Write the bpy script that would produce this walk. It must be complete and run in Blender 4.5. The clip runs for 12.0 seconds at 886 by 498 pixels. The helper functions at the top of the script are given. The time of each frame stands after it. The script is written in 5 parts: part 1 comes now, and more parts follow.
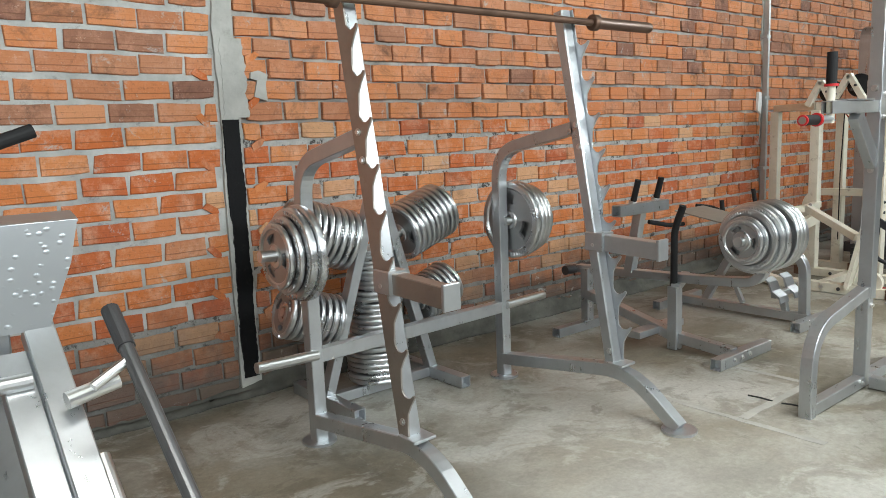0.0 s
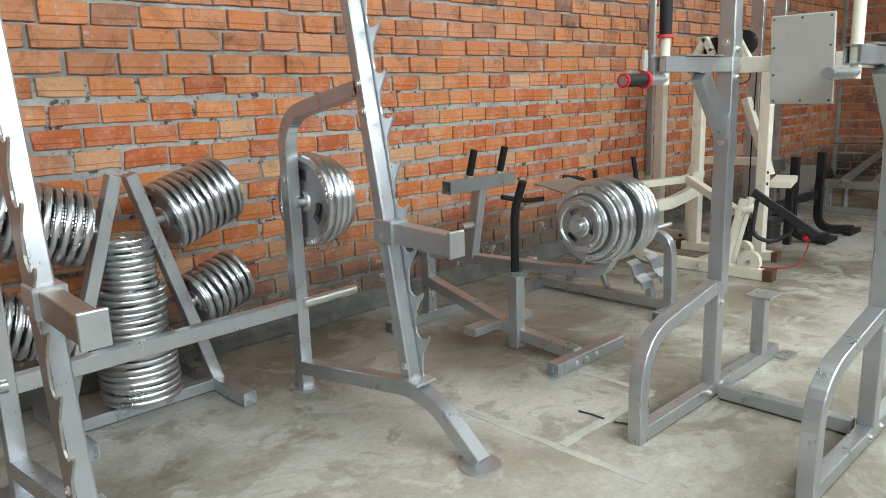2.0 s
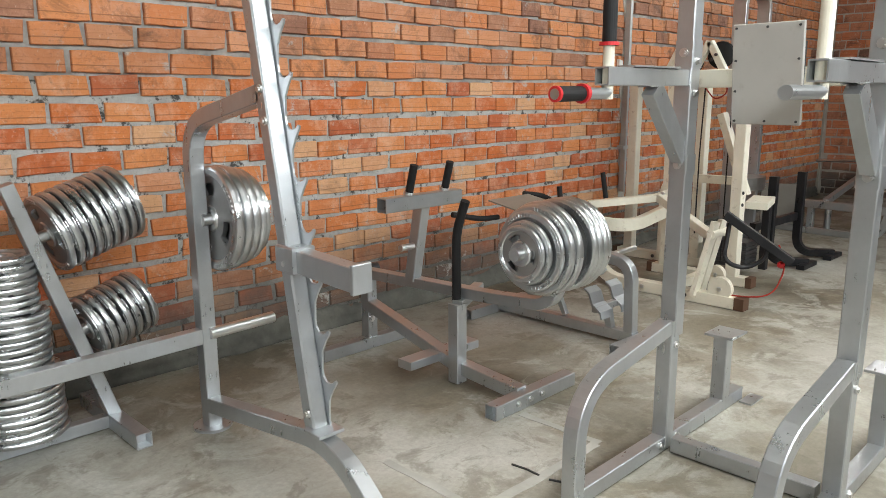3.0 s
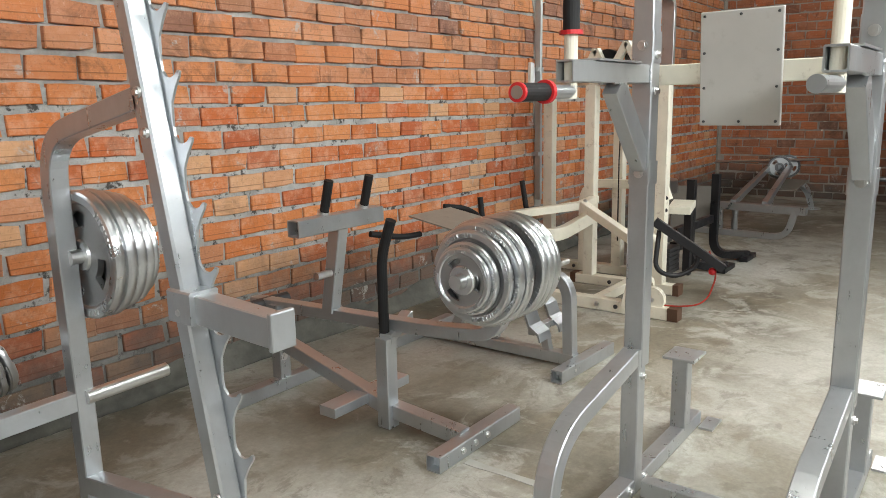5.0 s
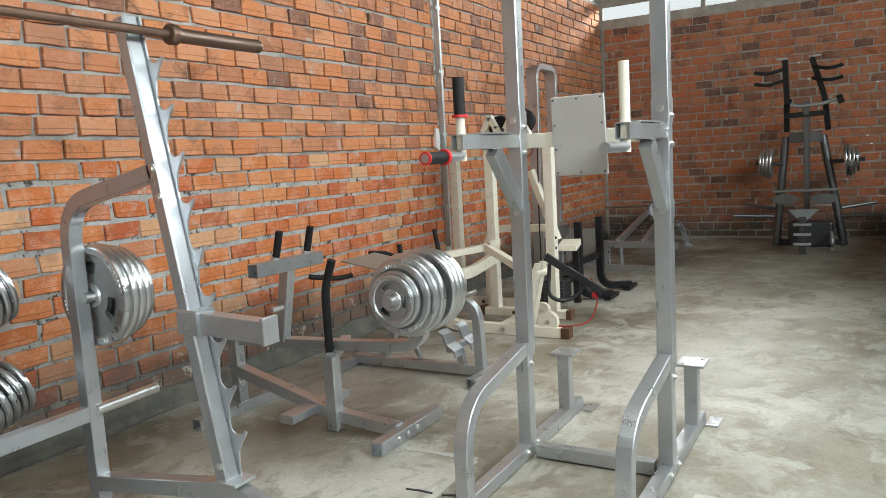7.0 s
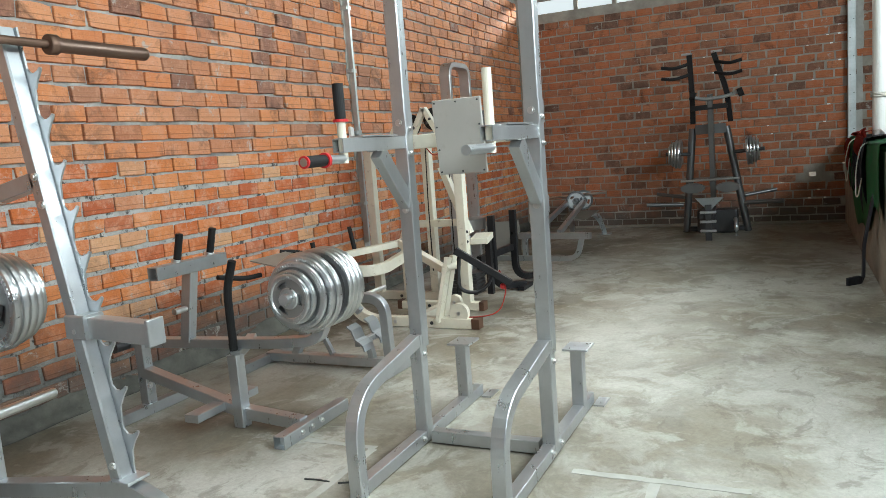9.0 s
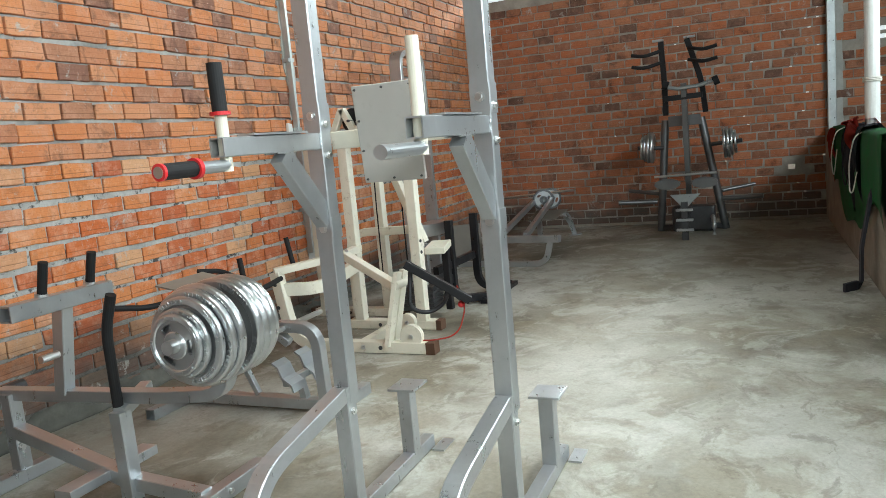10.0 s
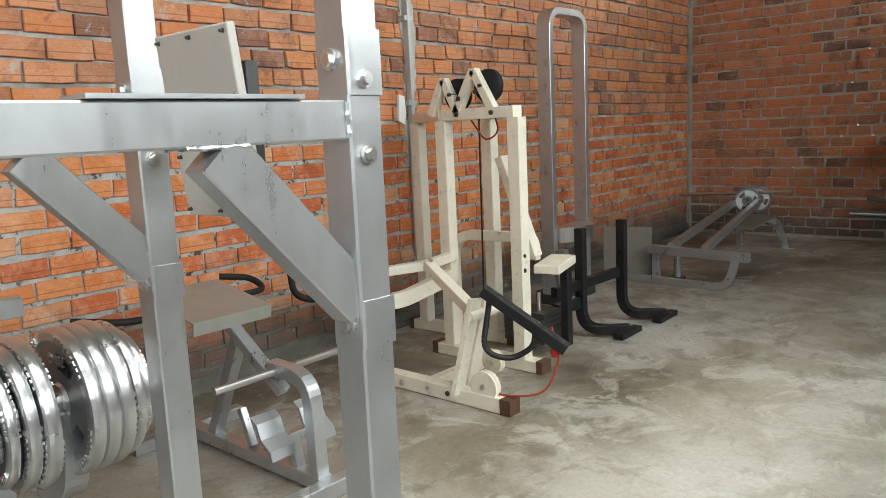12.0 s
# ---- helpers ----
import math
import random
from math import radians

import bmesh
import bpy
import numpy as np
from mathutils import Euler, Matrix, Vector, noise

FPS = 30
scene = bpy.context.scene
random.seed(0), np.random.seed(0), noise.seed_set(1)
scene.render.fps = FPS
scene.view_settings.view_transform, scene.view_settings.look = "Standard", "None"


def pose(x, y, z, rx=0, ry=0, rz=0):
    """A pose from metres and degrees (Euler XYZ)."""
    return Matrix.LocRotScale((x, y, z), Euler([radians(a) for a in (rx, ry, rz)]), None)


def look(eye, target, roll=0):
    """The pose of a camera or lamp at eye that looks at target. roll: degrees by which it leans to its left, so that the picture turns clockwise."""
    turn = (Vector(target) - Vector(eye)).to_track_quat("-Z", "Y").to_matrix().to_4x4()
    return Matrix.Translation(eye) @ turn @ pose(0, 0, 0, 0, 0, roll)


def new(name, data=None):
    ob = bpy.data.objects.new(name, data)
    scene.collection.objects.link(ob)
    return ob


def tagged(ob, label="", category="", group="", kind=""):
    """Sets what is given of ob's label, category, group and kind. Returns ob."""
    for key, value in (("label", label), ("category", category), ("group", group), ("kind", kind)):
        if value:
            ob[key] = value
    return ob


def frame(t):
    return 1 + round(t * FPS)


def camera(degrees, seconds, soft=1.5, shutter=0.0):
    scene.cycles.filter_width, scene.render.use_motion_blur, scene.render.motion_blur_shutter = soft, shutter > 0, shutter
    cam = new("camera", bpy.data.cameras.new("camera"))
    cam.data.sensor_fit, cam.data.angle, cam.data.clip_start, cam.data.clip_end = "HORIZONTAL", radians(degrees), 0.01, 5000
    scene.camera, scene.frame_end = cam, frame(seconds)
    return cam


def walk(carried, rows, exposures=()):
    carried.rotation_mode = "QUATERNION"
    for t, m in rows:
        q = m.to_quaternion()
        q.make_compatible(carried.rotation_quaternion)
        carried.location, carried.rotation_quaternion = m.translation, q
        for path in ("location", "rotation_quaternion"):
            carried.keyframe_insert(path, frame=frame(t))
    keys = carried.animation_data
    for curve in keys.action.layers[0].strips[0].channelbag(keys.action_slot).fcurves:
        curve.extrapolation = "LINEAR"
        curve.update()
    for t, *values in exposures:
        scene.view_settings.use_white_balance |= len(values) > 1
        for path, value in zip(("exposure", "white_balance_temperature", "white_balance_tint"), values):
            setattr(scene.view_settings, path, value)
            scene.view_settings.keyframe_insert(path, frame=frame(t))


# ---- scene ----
cam = camera(62.0, 12.0, 0.6)
METRES, EYE, TILT, LEAN, TURN = 5.8, 1.3, 0.0, 0.0, -39.3
ROWS = [
    (0.0, 0.0, 0.0, 0.0, -0.35, -8.87, 2.26),
    (0.5, 0.0309, 0.0307, -0.0003, 0.97, -9.83, 2.88),
    (1.0, 0.0698, 0.0517, 0.0019, 5.65, -9.92, 1.97),
    (1.5, 0.091, 0.0858, -0.0012, 1.76, -11.13, 1.9),
    (2.0, 0.117, 0.1151, -0.0029, -5.19, -12.12, 1.78),
    (2.5, 0.1457, 0.138, -0.0003, -5.31, -11.78, 0.55),
    (4.5, 0.1718, 0.2698, -0.0049, -10.46, -11.64, 0.48),
    (5.0, 0.156, 0.2451, -0.004, -13.88, -11.22, 1.19),
    (5.5, 0.1566, 0.2055, -0.0003, -16.6, -10.35, 2.0),
    (6.0, 0.1501, 0.172, 0.0015, -18.32, -8.94, 2.77),
    (6.5, 0.1279, 0.1483, -0.0011, -19.35, -7.65, 3.11),
    (8.5, 0.1056, 0.0559, -0.0019, -25.14, -6.97, 4.34),
    (9.0, 0.137, 0.0838, 0.0009, -25.57, -7.72, 4.36),
    (9.5, 0.1691, 0.1341, -0.0, -25.38, -7.45, 4.44),
    (10.0, 0.2116, 0.1846, 0.001, -28.07, -8.24, 5.25),
    (10.5, 0.2677, 0.221, 0.0045, -25.81, -8.35, 3.67),
    (11.0, 0.3157, 0.2627, 0.0061, -21.93, -8.04, 3.77),
    (11.5, 0.3691, 0.2963, 0.0058, -15.83, -8.28, 2.47),
    (12.0, 0.4057, 0.3345, 0.0048, -10.22, -9.21, 2.68),
]
walk(cam, [(t, pose(0, 0, EYE, TILT, LEAN, TURN) @ pose(METRES * x, METRES * y, METRES * z, 90 + pitch, roll, yaw)) for t, x, y, z, yaw, pitch, roll in ROWS],
     exposures=[(0.0, -0.68, 6450, 7), (0.6, -0.54, 6450, 7), (1.5, -0.57, 6150, 3), (2.5, -0.58, 6600, 9), (4.5, -0.51, 6750, 10), (6.5, -0.53, 6550, 8),
                (8.5, -0.54, 6200, 3), (9.5, -0.50, 6200, 3), (10.5, -0.46, 6300, 4), (12.0, -0.58, 6700, 8)])

# ---- light: open right-hand side and an added, unseen roof opening under a bright overcast sky ----
world = bpy.data.worlds.new("sky")
scene.world = world
world.use_nodes = True
wn = world.node_tree
sky = wn.nodes.new("ShaderNodeTexSky")
sky.sky_type, sky.sun_disc = 'NISHITA', False
sky.sun_elevation, sky.sun_rotation = radians(76), radians(180)
sky.dust_density = 7.0
wn.links.new(sky.outputs[0], wn.nodes["Background"].inputs[0])
wn.nodes["Background"].inputs[1].default_value = 0.09


def lamp(name, kind, m, energy, colour, **more):
    data = bpy.data.lights.new(name, kind)
    data.energy, data.color = energy, colour
    ob = new(name, data)
    ob.matrix_world = m
    return data


sun = lamp("sun", 'SUN', look((0, -2.5, 10), (0, 0, 0)), 0.8, (1.0, 0.96, 0.9))
sun.angle = radians(12)
side = lamp("side_opening_light", 'AREA', look((2.0, -2.7, 3.05), (2.0, 0.0, 2.9)), 860, (0.93, 0.98, 1.0))
side.shape, side.size, side.size_y = 'RECTANGLE', 13.0, 1.0
# lamp added in an unseen roof opening to brighten the floor from above
top = lamp("unseen_roof_light", 'AREA', look((3.3, 0.4, 3.75), (3.3, 0.4, 0.0)), 100, (0.97, 1.0, 0.98))
top.shape, top.size, top.size_y = 'RECTANGLE', 7.5, 1.0
top.spread = radians(92)
eaves = lamp("eaves_gap_light", 'AREA', look((13.6, 1.6, 3.95), (10.4, 2.6, 3.0)), 480, (0.97, 1.0, 0.98))
eaves.shape, eaves.size, eaves.size_y = 'RECTANGLE', 3.2, 0.5


# ---- materials ----
def shader(name):
    m = bpy.data.materials.new(name)
    m.use_nodes = True
    return m, m.node_tree.nodes, m.node_tree.links, m.node_tree.nodes["Principled BSDF"]


def noise_node(n, l, scale, detail=4.0, rough=0.6, vector=None, distortion=0.0):
    t = n.new("ShaderNodeTexNoise")
    t.inputs["Scale"].default_value, t.inputs["Detail"].default_value = scale, detail
    t.inputs["Roughness"].default_value, t.inputs["Distortion"].default_value = rough, distortion
    if vector is not None:
        l.new(vector, t.inputs["Vector"])
    return t.outputs["Fac"]


def ramp(n, l, fac, stops):
    r = n.new("ShaderNodeValToRGB")
    e = r.color_ramp.elements
    while len(e) < len(stops):
        e.new(0.5)
    for k, (p, c) in zip(e, stops):
        k.position, k.color = p, (*c, 1)
    l.new(fac, r.inputs[0])
    return r.outputs[0]


def mix(n, l, fac, a, b, blend='MIX'):
    x = n.new("ShaderNodeMix")
    x.data_type, x.blend_type = 'RGBA', blend
    for s, v in ((x.inputs[0], fac), (x.inputs[6], a), (x.inputs[7], b)):
        if isinstance(v, (int, float)):
            s.default_value = v
        elif isinstance(v, tuple):
            s.default_value = (*v, 1)
        else:
            l.new(v, s)
    return x.outputs[2]


def world_place(n):
    return n.new("ShaderNodeNewGeometry").outputs["Position"]


def bumped(n, l, b, height, strength, distance):
    k = n.new("ShaderNodeBump")
    k.inputs["Strength"].default_value, k.inputs["Distance"].default_value = strength, distance
    l.new(height, k.inputs["Height"])
    l.new(k.outputs[0], b.inputs["Normal"])


def painted(name, colour, rough=0.45, metal=0.0, vary=0.12, dirt=(0.2, 0.15, 0.1), dirt_amount=0.25, grain=90.0, bump=0.05):
    """Paint or bare metal with soft blotches, fine grain and a little dirt."""
    m, n, l, b = shader(name)
    p = world_place(n)
    big = noise_node(n, l, 5.0, 5, 0.65, p)
    fine = noise_node(n, l, grain, 3, 0.6, p)
    lo, hi = tuple(c * (1 - vary) for c in colour), tuple(min(1, c * (1 + vary)) for c in colour)
    c = ramp(n, l, big, [(0.3, lo), (0.7, hi)])
    spots = ramp(n, l, noise_node(n, l, 17.0, 6, 0.75, p), [(0.58, (0, 0, 0)), (0.78, (dirt_amount,) * 3)])
    c = mix(n, l, spots, c, dirt)
    l.new(c, b.inputs["Base Color"])
    r = ramp(n, l, big, [(0.25, (rough - 0.6 * vary,) * 3), (0.75, (rough + 0.8 * vary,) * 3)])
    l.new(r, b.inputs["Roughness"])
    b.inputs["Metallic"].default_value = metal
    bumped(n, l, b, fine, bump, 0.002)
    return m


def brick_material(name, stops, pale, sooty):
    m, n, l, b = shader(name)
    p = world_place(n)
    info = n.new("ShaderNodeObjectInfo").outputs["Random"]
    island = n.new("ShaderNodeNewGeometry").outputs["Random Per Island"]
    pick = n.new("ShaderNodeMath")
    pick.operation = 'ADD'
    l.new(info, pick.inputs[0])
    l.new(island, pick.inputs[1])
    frac = n.new("ShaderNodeMath")
    frac.operation = 'FRACT'
    l.new(pick.outputs[0], frac.inputs[0])
    c = ramp(n, l, frac.outputs[0], stops)
    blot = noise_node(n, l, 11.0, 6, 0.7, p)
    c = mix(n, l, ramp(n, l, blot, [(0.47, (0, 0, 0)), (0.70, (0.6,) * 3)]), c, pale)
    soot = noise_node(n, l, 4.3, 6, 0.72, p, 0.6)
    c = mix(n, l, ramp(n, l, soot, [(0.53, (0, 0, 0)), (0.68, (sooty,) * 3)]), c, (0.085, 0.045, 0.03))
    speck = noise_node(n, l, 60.0, 4, 0.7, p)
    c = mix(n, l, ramp(n, l, speck, [(0.56, (0, 0, 0)), (0.68, (0.38,) * 3)]), c, (0.16, 0.07, 0.045))
    chalk = noise_node(n, l, 33.0, 7, 0.8, p, 0.8)
    c = mix(n, l, ramp(n, l, chalk, [(0.60, (0, 0, 0)), (0.68, (0.65,) * 3)]), c, (0.72, 0.50, 0.38))
    # damp, darkened and lime-streaked brick close to the floor, wall-foot shade painted in too
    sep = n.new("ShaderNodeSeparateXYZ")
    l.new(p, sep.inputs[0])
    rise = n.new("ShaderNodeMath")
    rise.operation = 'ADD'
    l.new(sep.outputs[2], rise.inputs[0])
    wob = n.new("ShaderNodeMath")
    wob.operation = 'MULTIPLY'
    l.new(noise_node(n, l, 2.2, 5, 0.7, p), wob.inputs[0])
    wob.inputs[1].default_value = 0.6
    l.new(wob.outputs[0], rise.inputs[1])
    damp_shade = ramp(n, l, rise.outputs[0], [(0.47, (0.9,) * 3), (0.86, (0, 0, 0))])
    c = mix(n, l, damp_shade, c, (0.095, 0.085, 0.075))
    # cement smeared over the brick edges
    smear = noise_node(n, l, 7.0, 9, 0.75, p, 0.4)
    c = mix(n, l, ramp(n, l, smear, [(0.60, (0, 0, 0)), (0.66, (0.75,) * 3)]), c, (0.47, 0.46, 0.43))
    uv = n.new("ShaderNodeTexCoord").outputs["UV"]
    s2 = n.new("ShaderNodeSeparateXYZ")
    l.new(uv, s2.inputs[0])
    # crease shade of the groove, painted as a dark line along each brick
    line = ramp(n, l, s2.outputs[1], [(0.0, (0, 0, 0)), (0.30, (0, 0, 0)), (0.335, (0.6,) * 3), (0.37, (0, 0, 0)), (1.0, (0, 0, 0))])
    c = mix(n, l, line, c, (0.16, 0.06, 0.03))
    l.new(c, b.inputs["Base Color"])
    b.inputs["Roughness"].default_value = 0.85
    # the extruded grooves that run along each brick
    g = ramp(n, l, s2.outputs[1], [(0.0, (0.8,) * 3), (0.29, (0.8,) * 3), (0.335, (0.1,) * 3), (0.38, (0.8,) * 3), (0.60, (0.8,) * 3), (0.64, (0.45,) * 3), (0.68, (0.8,) * 3)])
    h = mix(n, l, 0.55, g, noise_node(n, l, 75.0, 7, 0.8, p))
    bumped(n, l, b, h, 0.8, 0.008)
    return m


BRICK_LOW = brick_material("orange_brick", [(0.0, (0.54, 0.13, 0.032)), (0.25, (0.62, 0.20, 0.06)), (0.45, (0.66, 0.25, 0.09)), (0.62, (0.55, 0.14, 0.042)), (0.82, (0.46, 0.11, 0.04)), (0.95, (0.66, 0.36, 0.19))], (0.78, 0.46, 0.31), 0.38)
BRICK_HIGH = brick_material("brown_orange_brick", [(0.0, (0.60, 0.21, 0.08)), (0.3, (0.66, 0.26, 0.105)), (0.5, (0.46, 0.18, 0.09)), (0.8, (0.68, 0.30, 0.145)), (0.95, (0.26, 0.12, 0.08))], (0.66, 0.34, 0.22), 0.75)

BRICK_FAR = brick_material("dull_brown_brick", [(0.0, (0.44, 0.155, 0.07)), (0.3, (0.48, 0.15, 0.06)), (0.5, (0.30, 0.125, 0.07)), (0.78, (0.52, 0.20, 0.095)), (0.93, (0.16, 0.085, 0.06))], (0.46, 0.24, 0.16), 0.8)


def mortar_material():
    m, n, l, b = shader("grey_mortar")
    p = world_place(n)
    c = ramp(n, l, noise_node(n, l, 9.0, 6, 0.7, p), [(0.3, (0.33, 0.33, 0.315)), (0.7, (0.56, 0.56, 0.54))])
    c = mix(n, l, ramp(n, l, noise_node(n, l, 2.1, 5, 0.7, p), [(0.5, (0, 0, 0)), (0.75, (0.6,) * 3)]), c, (0.2, 0.18, 0.155))
    c = mix(n, l, ramp(n, l, noise_node(n, l, 15.0, 6, 0.75, p), [(0.55, (0, 0, 0)), (0.62, (0.9,) * 3)]), c, (0.035, 0.03, 0.025))
    # mortar darkens towards the floor: dirt, with wall-foot shade painted in
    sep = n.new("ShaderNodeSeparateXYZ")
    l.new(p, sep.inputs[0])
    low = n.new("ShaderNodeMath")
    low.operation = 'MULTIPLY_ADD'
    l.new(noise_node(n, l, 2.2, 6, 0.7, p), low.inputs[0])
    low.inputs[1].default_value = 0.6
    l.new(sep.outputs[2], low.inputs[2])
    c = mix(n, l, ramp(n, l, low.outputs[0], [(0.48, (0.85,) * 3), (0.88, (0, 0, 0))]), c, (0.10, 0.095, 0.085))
    l.new(c, b.inputs["Base Color"])
    b.inputs["Roughness"].default_value = 0.95
    bumped(n, l, b, noise_node(n, l, 45.0, 6, 0.75, p), 0.8, 0.012)
    return m


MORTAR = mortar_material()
MORTAR_PALE = painted("pale_grey_mortar", (0.46, 0.47, 0.455), 0.95, 0.0, 0.3, (0.06, 0.055, 0.05), 0.8, 45, 0.8)
MORTAR_MID = painted("grey_brown_mortar", (0.35, 0.345, 0.325), 0.95, 0.0, 0.5, (0.03, 0.026, 0.022), 0.95, 45, 0.7)
MORTAR_DARK = painted("dark_old_mortar", (0.36, 0.33, 0.29), 0.95, 0.0, 0.3, (0.34, 0.32, 0.28), 0.5, 45, 0.7)


def concrete_floor():
    m, n, l, b = shader("worn_concrete_floor")
    p = world_place(n)
    big = noise_node(n, l, 0.75, 9, 0.62, p, 0.3)
    c = ramp(n, l, big, [(0.36, (0.095, 0.083, 0.061)), (0.455, (0.21, 0.195, 0.162)), (0.53, (0.335, 0.325, 0.29)), (0.68, (0.46, 0.46, 0.435))])
    # warm dirty areas, pale trowelled patches with crisp edges, dark scuffs and specks
    warm = noise_node(n, l, 1.3, 8, 0.66, p, 0.5)
    c = mix(n, l, ramp(n, l, warm, [(0.49, (0, 0, 0)), (0.58, (0.6,) * 3)]), c, (0.225, 0.195, 0.145))
    pale = noise_node(n, l, 2.6, 10, 0.68, p, 0.8)
    c = mix(n, l, ramp(n, l, pale, [(0.53, (0, 0, 0)), (0.575, (0.35,) * 3), (0.70, (0.6,) * 3)]), c, (0.50, 0.505, 0.48))
    scuff = n.new("ShaderNodeMapping")
    scuff.inputs["Rotation"].default_value = (0, 0, 0.5)
    scuff.inputs["Scale"].default_value = (1.0, 1.25, 1.0)
    l.new(p, scuff.inputs["Vector"])
    dark = noise_node(n, l, 3.8, 11, 0.70, scuff.outputs[0], 0.5)
    c = mix(n, l, ramp(n, l, dark, [(0.54, (0, 0, 0)), (0.585, (0.42,) * 3), (0.70, (0.7,) * 3)]), c, (0.12, 0.10, 0.07))
    streak = noise_node(n, l, 14.0, 6, 0.7, scuff.outputs[0], 0.6)
    c = mix(n, l, ramp(n, l, streak, [(0.65, (0, 0, 0)), (0.70, (0.4,) * 3)]), c, (0.09, 0.075, 0.06))
    # broad pale and dark areas that paint in how the floor is lit and shaded
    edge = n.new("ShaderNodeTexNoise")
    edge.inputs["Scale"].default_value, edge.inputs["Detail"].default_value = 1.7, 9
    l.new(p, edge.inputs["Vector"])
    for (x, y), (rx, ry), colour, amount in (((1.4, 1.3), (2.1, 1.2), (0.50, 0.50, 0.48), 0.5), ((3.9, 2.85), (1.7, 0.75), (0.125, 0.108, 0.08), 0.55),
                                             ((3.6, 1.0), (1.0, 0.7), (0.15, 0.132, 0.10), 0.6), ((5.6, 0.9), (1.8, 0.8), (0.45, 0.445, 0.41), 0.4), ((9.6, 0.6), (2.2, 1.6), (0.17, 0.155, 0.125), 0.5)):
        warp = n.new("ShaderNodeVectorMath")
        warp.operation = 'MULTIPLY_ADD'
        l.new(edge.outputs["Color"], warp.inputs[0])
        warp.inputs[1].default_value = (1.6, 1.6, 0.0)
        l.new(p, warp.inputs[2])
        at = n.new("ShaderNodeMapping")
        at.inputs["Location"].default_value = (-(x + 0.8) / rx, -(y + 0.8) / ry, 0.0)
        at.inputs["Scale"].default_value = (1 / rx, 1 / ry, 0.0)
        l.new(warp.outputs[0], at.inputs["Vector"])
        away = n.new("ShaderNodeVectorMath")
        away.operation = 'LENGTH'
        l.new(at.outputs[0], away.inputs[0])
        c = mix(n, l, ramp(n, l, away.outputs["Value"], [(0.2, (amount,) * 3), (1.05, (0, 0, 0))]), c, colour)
    fine = noise_node(n, l, 42.0, 8, 0.8, p)
    c = mix(n, l, 0.35, c, ramp(n, l, fine, [(0.36, (0.28, 0.27, 0.25)), (0.62, (0.64, 0.64, 0.62))]), 'OVERLAY')
    # hairline cracks along the edges of large cells
    v = n.new("ShaderNodeTexVoronoi")
    v.feature = 'DISTANCE_TO_EDGE'
    v.inputs["Scale"].default_value = 0.7
    wob = n.new("ShaderNodeVectorMath")
    wob.operation = 'MULTIPLY_ADD'
    t = n.new("ShaderNodeTexNoise")
    t.inputs["Scale"].default_value, t.inputs["Detail"].default_value = 2.5, 7
    l.new(p, t.inputs["Vector"])
    l.new(t.outputs["Color"], wob.inputs[0])
    wob.inputs[1].default_value = (0.5, 0.5, 0.0)
    l.new(p, wob.inputs[2])
    l.new(wob.outputs[0], v.inputs["Vector"])
    crack = ramp(n, l, v.outputs["Distance"], [(0.0, (0.2,) * 3), (0.003, (0, 0, 0))])
    c = mix(n, l, crack, c, (0.12, 0.105, 0.085))
    l.new(c, b.inputs["Base Color"])
    l.new(ramp(n, l, warm, [(0.3, (0.38,) * 3), (0.7, (0.65,) * 3)]), b.inputs["Roughness"])
    bumped(n, l, b, noise_node(n, l, 16.0, 8, 0.7, p), 0.14, 0.008)
    return m



def silver_paint(name, colour, rough):
    """Aluminium paint on tube: cloudy gloss, fine flake, faint drips down the tube and dusty spots."""
    m, n, l, b = shader(name)
    p = world_place(n)
    cloud = noise_node(n, l, 7.0, 7, 0.7, p, 0.4)
    fleck = noise_node(n, l, 260.0, 3, 0.7, p)
    drip = n.new("ShaderNodeMapping")
    drip.inputs["Scale"].default_value = (38.0, 38.0, 3.5)
    l.new(p, drip.inputs["Vector"])
    run_down = noise_node(n, l, 1.0, 6, 0.7, drip.outputs[0])
    c = ramp(n, l, cloud, [(0.3, tuple(v * 0.92 for v in colour)), (0.7, tuple(min(1, v * 1.1) for v in colour))])
    c = mix(n, l, ramp(n, l, run_down, [(0.50, (0, 0, 0)), (0.80, (0.10,) * 3)]), c, tuple(v * 0.7 for v in colour))
    c = mix(n, l, ramp(n, l, noise_node(n, l, 23.0, 7, 0.8, p), [(0.64, (0, 0, 0)), (0.74, (0.14,) * 3)]), c, (0.30, 0.28, 0.25))
    l.new(c, b.inputs["Base Color"])
    l.new(ramp(n, l, mix(n, l, 0.5, cloud, run_down), [(0.38, (rough - 0.05,) * 3), (0.62, (rough + 0.07,) * 3)]), b.inputs["Roughness"])
    b.inputs["Metallic"].default_value = 0.8
    bumped(n, l, b, mix(n, l, 0.6, cloud, fleck), 0.07, 0.003)
    return m


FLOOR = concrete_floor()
SEAM = painted("pale_seam_cement", (0.37, 0.365, 0.34), 0.7, 0.0, 0.2, (0.25, 0.225, 0.18), 0.8, 40, 0.3)
STEEL = silver_paint("silver_grey_steel", (0.475, 0.495, 0.515), 0.31)
# silver steel with a dim brown brick reflection painted into its colour
STEEL_WARM = painted("brown_reflection_steel", (0.36, 0.33, 0.30), 0.38, 0.8, 0.14, (0.2, 0.13, 0.08), 0.4, 140, 0.05)
PLATE_FACE = painted("silver_plate_paint", (0.60, 0.615, 0.63), 0.29, 0.95, 0.08, (0.12, 0.11, 0.10), 0.15, 160, 0.04)
# duller web, darkened to paint in the shade between stacked plates
PLATE_WEB = painted("dull_shaded_web", (0.40, 0.41, 0.42), 0.40, 0.9, 0.10, (0.10, 0.09, 0.08), 0.3, 160, 0.06)
